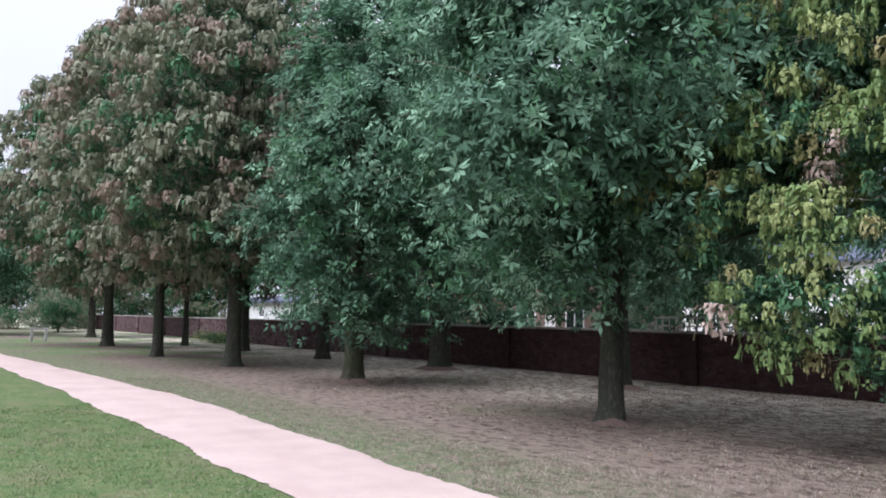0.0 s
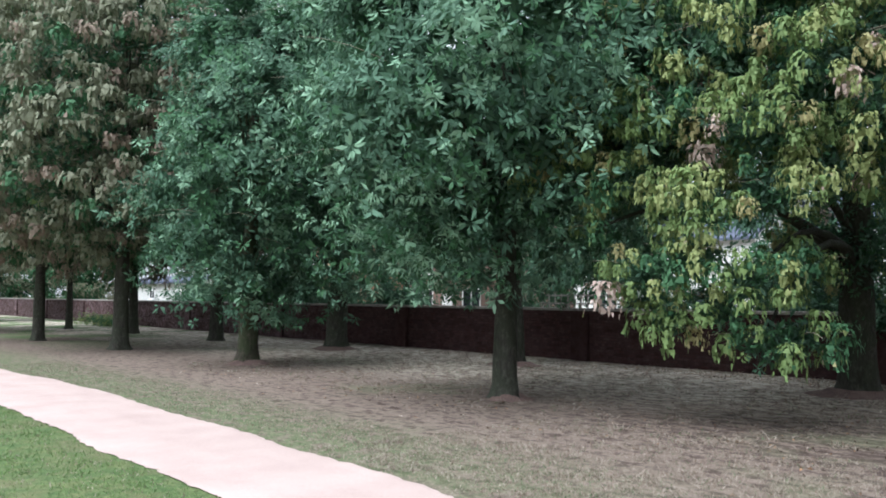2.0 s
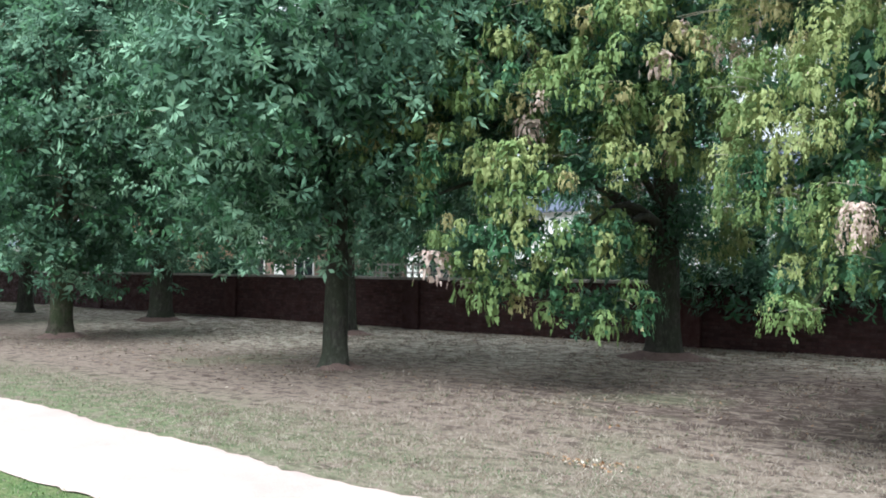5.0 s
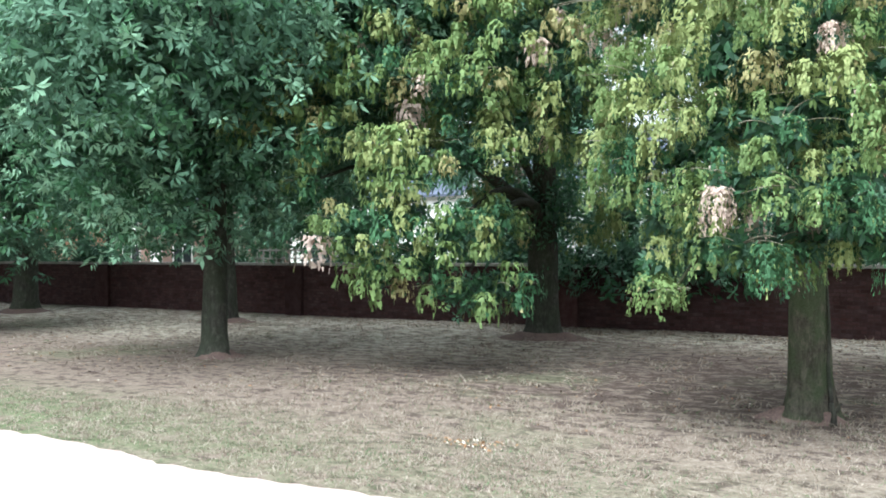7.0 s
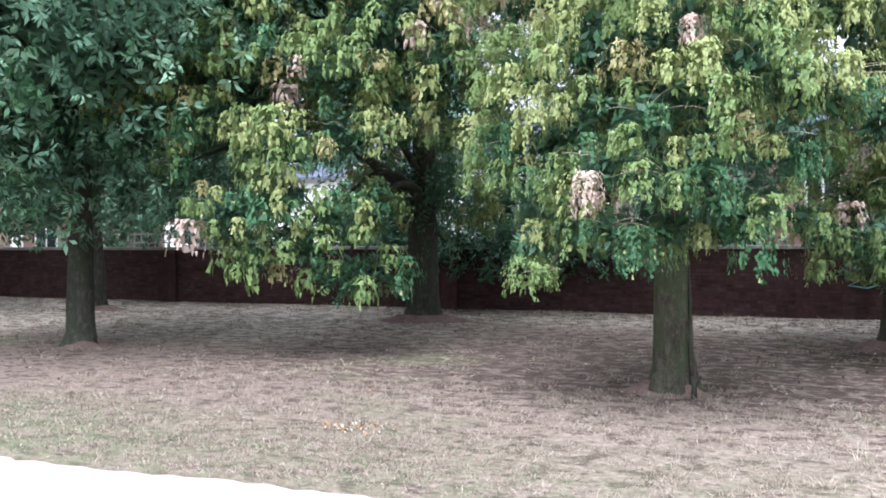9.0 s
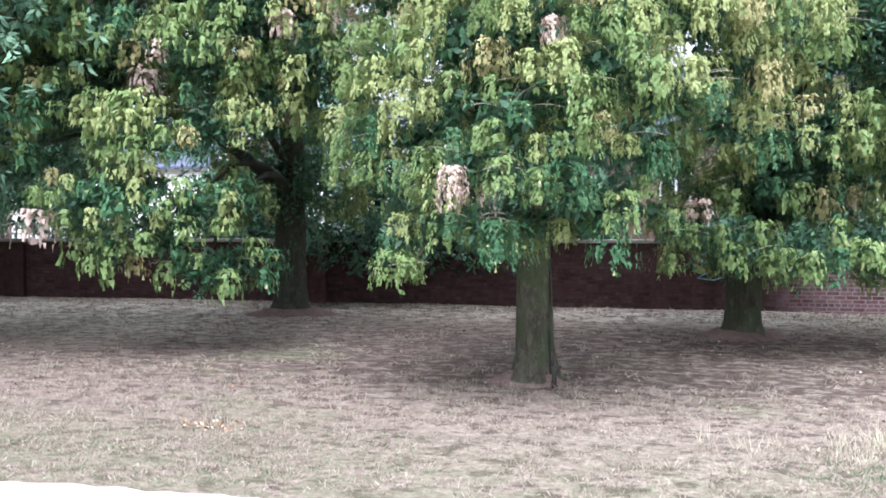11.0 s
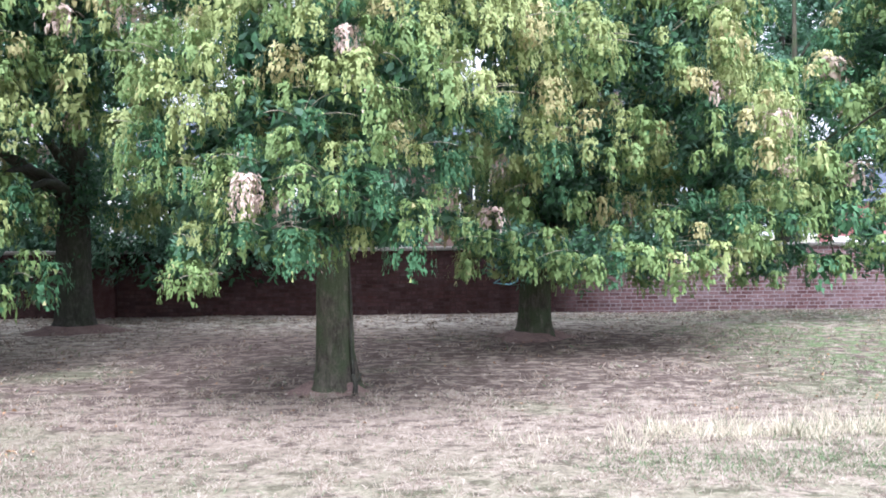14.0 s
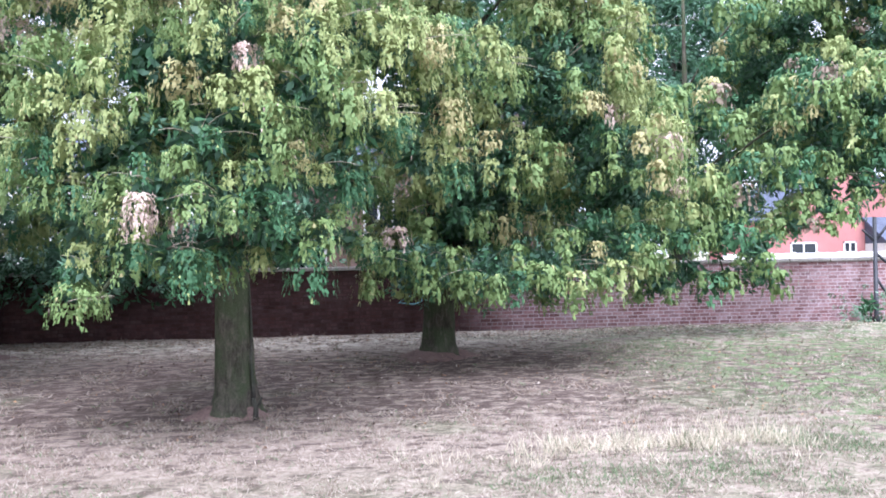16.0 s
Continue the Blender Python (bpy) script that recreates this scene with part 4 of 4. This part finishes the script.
srng = np.random.default_rng(17)
LEAFY = "dark green leafy shrub rising behind the brick wall"
for i, (x, y, h, w) in enumerate(((-12.9, 18.7, 2.5, 0.9), (-9.2, 19.3, 2.9, 1.4), (-4.6, 18.9, 2.5, 1.3), (-2.2, 19.2, 2.9, 1.3), (2.9, 19.0, 2.6, 1.0), (5.2, 18.8, 2.2, 0.9), (-18.8, 19.4, 1.9, 1.0), (-25.6, 19.6, 2.4, 1.4), (-29.4, 19.9, 2.2, 1.3), (-33.0, 20.0, 3.0, 1.7), (-36.6, 21.0, 3.2, 1.7), (-41.0, 21.2, 2.6, 1.5), (-47.0, 21.5, 3.0, 1.9), (-74.0, 12.0, 2.6, 3.0), (-72.0, 2.0, 2.6, 3.0))):
    lb = [(srng.uniform(-w, w) * 0.8, srng.uniform(-0.4, 0.4), srng.uniform(0.9, h - 0.5), w * srng.uniform(0.5, 0.75), w * srng.uniform(0.4, 0.6)) for _ in range(9)]
    shrub((x, y), lb, DEEP_GREEN if x > -60 else ({"dull": 0.6, "green": 0.4}, {"green": 1.0}), LEAFY, 60 + i, density=1.1, size=0.4, floor=0.3)
# a leafy shrub that leans over the coping beside the old tree
lb = [(srng.uniform(-2.0, 2.0), srng.uniform(-0.3, 0.2), srng.uniform(1.7, 2.7), 0.6, 0.5) for _ in range(7)]
lb += [(-1.9 + 0.55 * k, -1.25 + srng.uniform(-0.15, 0.15), srng.uniform(1.35, 1.9), srng.uniform(0.42, 0.6), 0.42) for k in range(8)]
shrub((-5.2, 18.4), lb, ({"blue": 0.36, "pale": 0.26, "green": 0.38}, {"shade": 0.8, "green": 0.2}), "dark green leafy shrub leaning over the wall coping", 95, style="star", density=2.6, size=0.36, inner=0.5, floor=0.8)
HEDGE = "tall green hedge at the far end of the park"
for i, (x, y) in enumerate(((-84, -20), (-86, -12), (-85, -4), (-87, 4), (-86, 12), (-88, 20), (-90, 28))):
    lb = [(srng.uniform(-1.5, 1.5), srng.uniform(-4.5, 4.5), srng.uniform(1.0, 5.2), srng.uniform(1.3, 2.0), srng.uniform(1.1, 1.6)) for _ in range(16)]
    shrub((x, y), lb, ({"dull": 0.5, "green": 0.5}, {"green": 1.0}), HEDGE, 110 + i, density=0.3, size=1.0, floor=0.1)
lb = [(-0.2, 0, 0.25, 0.22, 0.2), (0.15, -0.05, 0.22, 0.2, 0.18), (0.0, 0.05, 0.42, 0.2, 0.18)]
shrub((11.1, 16.85), lb, ({"pale": 0.7, "green": 0.3}, {"green": 1.0}), "small grey-green shrub at the foot of the wall", 90, density=6.0, size=0.18, floor=0.05)
lb = [(-2.2 + 0.9 * k, 0.2 * math.sin(2.1 * k), 0.28, 0.6, 0.26) for k in range(6)]
shrub((-46.5, 15.9), lb, ({"olive": 0.55, "yellow": 0.2, "green": 0.25}, {"green": 1.0}), "low bright-green weeds before the wall", 91, density=2.2, size=0.26, floor=0.03)

# low timber rail far along the grass
trestle = thing("timber_rail", (-50.0, 7.2, 0.02), "low pale timber rail on two posts in the grass", "rail")
part("rail", boxes(((-0.05, -0.55, 0.62), (0.05, 0.55, 0.72)), bevel=0.01), GREY_WOOD, trestle)
for k in (-0.35, 0.35):
    part("post", boxes(((-0.07, k - 0.07, 0), (0.07, k + 0.07, 0.68)), bevel=0.01), GREY_WOOD, trestle)

# iron lamp standard with struts by the wall, and a pale bollard
lamp = thing("iron_standard", (11.28, 16.95, 0.06), "black iron standard with forked struts by the wall", "post")
bm = bmesh.new()
tube(bm, [(0, 0, 0), (0, 0, 0.1), (0, 0, 0.12), (0, 0, 2.25)], [0.075, 0.075, 0.048, 0.04], 10)
part("pole", bm, IRON, lamp)
for a, b in (((0, 0, 1.72), (-0.28, 0.0, 1.98)), ((0, 0, 1.72), (0.42, 0.02, 2.2)), ((0, 0, 1.5), (0.5, 0.02, 1.05)), ((-0.02, 0, 1.0), (0.42, 0.02, 0.35))):
    bm = bmesh.new()
    tube(bm, [a, b], [0.03, 0.026], 8)
    part("strut", bm, IRON, lamp)
bm = bmesh.new()
tube(bm, [(0, 0, 0), (0, 0, 0.03), (0, 0, 0.34), (0, 0, 0.40), (0, 0, 0.43)], [0.13, 0.15, 0.14, 0.10, 0.03], 14)
tagged(part("bollard", bm, PALE_WALL), "short pale stone bollard on the grass by the wall", "bollard").location = (11.75, 16.3, 0.05)

# faded sprayed scrawl on the brickwork
SPRAY = plain_mat("spray_paint", (0.20, 0.42, 0.46), 0.6)
for at, pts, label in (((1.25, WALL_Y - 0.004, 0.62), ((-0.25, 0.26), (0.0, 0.34), (0.08, 0.22), (-0.18, 0.08), (0.14, 0.04), (0.30, 0.10), (0.34, 0.36), (0.50, 0.40), (0.46, 0.16), (0.36, 0.20)), "faded turquoise sprayed scrawl on brick"), ((3.55, WALL_Y - 0.004, 0.80), ((-0.12, 0.40), (0.06, 0.44), (-0.06, 0.22), (0.12, 0.20), (0.0, 0.0)), "pale blue sprayed mark on brick")):
    bm = bmesh.new()
    tube(bm, [(x, -0.012, z) for x, z in pts], [0.016] * len(pts), 6)
    ob = tagged(part("graffiti", bm, SPRAY), label, "graffiti")
    ob.location = at


# ---- bare soil round the trunks ----
SOIL = mottled("bare_soil", (0.115, 0.078, 0.068), (0.22, 0.155, 0.135), 5.0, 0.95, 0.1, 0.6, 40.0)
mrng = np.random.default_rng(77)
for x, y, r in ((-1.15, 9.15, 0.38), (-10.0, 10.0, 0.38), (-19.1, 10.1, 0.6), (1.5, 13.55, 0.6), (-6.5, 15.1, 0.75), (-14.75, 15.0, 0.7), (-22.4, 14.9, 0.8)):
    bm = bmesh.new()
    hub = bm.verts.new((0, 0, 0.14))
    ph = mrng.uniform(0, 6.3, 3)
    prev = None
    for q, h in ((0.5, 0.12), (0.66, 0.06), (0.84, 0.03), (1.0, 0.006), (1.12, -0.05)):
        ring = []
        for k in range(28):
            a = 2 * math.pi * k / 28
            w = r * q * (1 + 0.12 * math.sin(a + ph[0]) + 0.14 * math.sin(3 * a + ph[1]) + mrng.uniform(-0.07, 0.07))
            ring.append(bm.verts.new((w * math.cos(a) * 1.25, w * math.sin(a), h + mrng.uniform(-0.008, 0.008))))
        for k in range(28):
            if prev:
                bm.faces.new((prev[k], ring[k], ring[(k + 1) % 28], prev[(k + 1) % 28]))
            else:
                bm.faces.new((hub, ring[k], ring[(k + 1) % 28]))
        prev = ring
    for f in bm.faces:
        f.smooth = True
    tagged(part("soil_mound", bm, SOIL), "low mound of bare reddish soil round a trunk", "soil", "bare soil round the trunks").location = (x, y, ground_height(x, y) - 0.024)


# dark strip up the near trunk's side, broken stub at its foot
bm = bmesh.new()
tube(bm, [(0, 0, 0), (0.015, 0.0, 0.2), (-0.01, 0.01, 0.5), (0.0, 0.02, 0.9), (-0.02, 0.03, 1.35)], [0.026, 0.022, 0.019, 0.015, 0.008], 7)
tagged(part("dark_strip", bm, BARK_DARK), "thin dark strip up the side of a mossy trunk", "vine").location = (-0.955, 9.07, 0.03)
bm = bmesh.new()
tube(bm, [(0, 0, -0.03), (0.01, 0, 0.10), (-0.015, 0, 0.2)], [0.034, 0.026, 0.02], 7)
tube(bm, [(0.01, 0, 0.10), (0.05, 0, 0.16), (0.07, 0.01, 0.21)], [0.018, 0.014, 0.008], 6)
tagged(part("stub", bm, BARK_DARK), "broken dark forked stub beside a trunk", "stump").location = (-0.905, 8.86, 0.02)


# ---- grass, litter ----
def blades(name, spots, high, wide, mats, share, rng, lean=0.45):
    """Grass blades as thin bent kites standing on the ground."""
    n = len(spots)
    base = np.column_stack([spots, [ground_height(x, y) - 0.005 for x, y in spots]])
    way = unit(np.column_stack([rng.normal(size=n) * lean, rng.normal(size=n) * lean, np.ones(n)]))
    q = leaflets(base, way, high, wide, rng, 0.5)
    ob = part(name, quads_mesh(name, q, rng.choice(len(mats), n, p=share)), mats)
    return ob


STRAW_MATS = [leaf_mat("straw_pale", (0.27, 0.230, 0.186), (0.42, 0.368, 0.302), 0.2), leaf_mat("straw_brown", (0.15, 0.112, 0.088), (0.27, 0.212, 0.168), 0.2), leaf_mat("grass_green", (0.075, 0.120, 0.058), (0.165, 0.222, 0.115), 0.25)]
LAWN_MATS = STRAW_MATS[:2] + [leaf_mat("lawn_green", (0.045, 0.105, 0.030), (0.180, 0.265, 0.095), 0.25)]
grng = np.random.default_rng(23)


def scatter(n, x0, x1, y0, y1, clump=0.0, size=0.12):
    if not clump:
        return np.column_stack([grng.uniform(x0, x1, n), grng.uniform(y0, y1, n)])
    c = np.column_stack([grng.uniform(x0, x1, n // clump), grng.uniform(y0, y1, n // clump)])
    return np.repeat(c, clump, 0) + grng.normal(size=(len(c) * clump, 2)) * size


# dry grass in front of the trees, thinner under them
s = scatter(42000, -8.0, 6.5, 5.0, 9.0, 34, 0.07)
n = len(s)
tagged(blades("dry_grass", s, grng.uniform(0.03, 0.085, n), grng.uniform(0.003, 0.0065, n), STRAW_MATS, (0.55, 0.37, 0.08), grng, 0.9), "short dry straw-coloured grass tufts", "grass", kind="stuff")
s = scatter(26000, -20.0, 10.0, 8.6, 17.2, 26, 0.08)
n = len(s)
tagged(blades("flattened_dry_grass", s, grng.uniform(0.05, 0.13, n), grng.uniform(0.006, 0.012, n), STRAW_MATS, (0.40, 0.53, 0.07), grng, 1.8), "flattened dry grass under the trees", "grass", kind="stuff")
TUFTS = ((1.9, 0.22, 7.0, 0.13, 26), (2.4, 0.16, 6.95, 0.12, 22), (2.85, 0.16, 6.9, 0.14, 28), (3.3, 0.14, 7.05, 0.14, 26), (3.7, 0.12, 6.8, 0.12, 12), (1.2, 0.4, 6.7, 0.14, 8), (2.6, 1.1, 6.9, 0.5, 26))
s = np.concatenate([np.column_stack([grng.normal(x, a, k), grng.normal(y, b, k)]) for x, a, y, b, k in TUFTS])
s = np.repeat(s, 24, 0)
s = s + grng.normal(size=s.shape) * 0.05
n = len(s)
tagged(blades("tall_straw", s, grng.uniform(0.06, 0.24, n) * np.repeat(grng.uniform(0.25, 1.2, n // 24), 24), grng.uniform(0.003, 0.006, n), [leaf_mat("straw_bleached", (0.42, 0.375, 0.28), (0.60, 0.545, 0.42), 0.2)] + STRAW_MATS[1:], (0.84, 0.05, 0.11), grng, 0.48), "tall bleached straw tufts", "grass", kind="stuff")
s = scatter(30000, -16.0, -4.5, 0.4, 3.28, 15, 0.07)
s = s[s[:, 1] < np.array([path_edges(x)[0] for x in s[:, 0]]) + 0.03]
n = len(s)
tagged(blades("lawn_grass", s, grng.uniform(0.02, 0.05, n), grng.uniform(0.004, 0.009, n), LAWN_MATS, (0.10, 0.06, 0.84), grng, 0.8), "mown green lawn grass beside the path", "grass", kind="stuff")
s = scatter(22000, -22.0, -1.5, 4.9, 6.6, 20, 0.14)
s = s[s[:, 1] > np.array([path_edges(x)[1] for x in s[:, 0]]) - 0.03]
n = len(s)
tagged(blades("verge_grass", s, grng.uniform(0.02, 0.05, n), grng.uniform(0.004, 0.009, n), STRAW_MATS, (0.32, 0.30, 0.38), grng, 0.9), "patchy green and dry grass along the path", "grass", kind="stuff")
s = np.concatenate([scatter(9000, 2.6, 9.5, 5.2, 7.6, 180, 0.2), scatter(1600, 3.6, 4.3, 6.5, 7.1, 40, 0.15), scatter(2400, 1.2, 3.2, 5.9, 6.4, 40, 0.2), scatter(14000, 4.0, 11.0, 8.2, 14.5, 280, 0.34)])
n = len(s)
tagged(blades("green_tufts", s, grng.uniform(0.02, 0.07, n), grng.uniform(0.004, 0.009, n), STRAW_MATS, (0.18, 0.07, 0.75), grng, 0.7), "green grass tufts in dry turf", "grass", kind="stuff")

LITTER = [leaf_mat("litter_dark", (0.065, 0.045, 0.034), (0.150, 0.108, 0.082), 0.1), leaf_mat("litter_pale", (0.46, 0.41, 0.33), (0.66, 0.60, 0.50), 0.1), leaf_mat("litter_rust", (0.22, 0.12, 0.06), (0.36, 0.21, 0.11), 0.1)]


def litter(name, spots, share, label):
    n = len(spots)
    base = np.column_stack([spots, [ground_height(x, y) + 0.012 for x, y in spots]])
    way = unit(np.column_stack([grng.normal(size=n), grng.normal(size=n), grng.normal(size=n) * 0.22]))
    side = unit(np.cross(way, np.array((0, 0, 1.0)) + grng.normal(size=(n, 3)) * 0.35))
    ln, wd = grng.uniform(0.02, 0.06, n)[:, None], grng.uniform(0.006, 0.015, n)[:, None]
    up = np.array((0, 0, 0.012))
    q = np.stack([base, base + way * ln * 0.5 + side * wd + up, base + way * ln, base + way * ln * 0.5 - side * wd + up], 1)
    tagged(part(name, quads_mesh(name, q, grng.choice(3, n, p=share)), LITTER), label, "leaves", kind="stuff")


litter("fallen_leaves", scatter(9000, -18.0, 8.0, 7.6, 17.0, 3, 0.2), (0.89, 0.03, 0.08), "dark fallen leaves under the trees")
litter("rusty_leaf_patch", np.array([[-3.48, 6.50]]) + grng.normal(size=(70, 2)) * (0.16, 0.10), (0.0, 0.25, 0.75), "small patch of rusty dead leaves in dry grass")
litter("pale_fallen_leaves", np.column_stack([grng.uniform(-14, 13, 6500), 17.2 - np.abs(grng.normal(0, 1.0, 6500))]), (0.15, 0.65, 0.20), "pale fallen leaves along the wall foot")

# ---- bricks of the wall, last ----
BRICK = boxes(((0, 0, 0), (0.206, 0.10, 0.060)), bevel=0.004)
brick_me = bpy.data.meshes.new("brick")
BRICK.to_mesh(brick_me)
brick_me.materials.append(bmt)
BRICK.free()
HEADER = boxes(((0, 0, 0), (0.094, 0.10, 0.060)), bevel=0.004)
header_me = bpy.data.meshes.new("brick_header")
HEADER.to_mesh(header_me)
header_me.materials.append(bmt)
HEADER.free()
wrng = np.random.default_rng(31)
rest_v, rest_f = [], []
CORNERS = ((0, 0, 0), (1, 0, 0), (1, 1, 0), (0, 1, 0), (0, 0, 1), (1, 0, 1), (1, 1, 1), (0, 1, 1))
SIDES = ((0, 1, 5, 4), (1, 2, 6, 5), (3, 0, 4, 7), (4, 5, 6, 7), (0, 3, 2, 1))
count = 0
for row in range(20):
    z = -0.045 + row * COURSE
    if z + 0.060 > WALL_TOP - 0.078:
        break
    x = W0 + (0.0 if row % 2 else -0.1125)
    step = 0
    while x < W1:
        head = row % 4 == 3
        w = 0.094 if head else 0.206
        y = WALL_Y + wrng.uniform(-0.003, 0.003)
        if 2.75 < x < 6.55 and z > -0.02 and not head:
            ob = new("brick", brick_me)
            ob.parent = wall
            ob.location = (x, y, z)
            count += 1
        else:
            k = len(rest_v)
            rest_v += [(x + a * w, y + b * 0.1, z + c * 0.060) for a, b, c in CORNERS]
            rest_f += [tuple(k + q for q in f) for f in SIDES]
        x += w + 0.019
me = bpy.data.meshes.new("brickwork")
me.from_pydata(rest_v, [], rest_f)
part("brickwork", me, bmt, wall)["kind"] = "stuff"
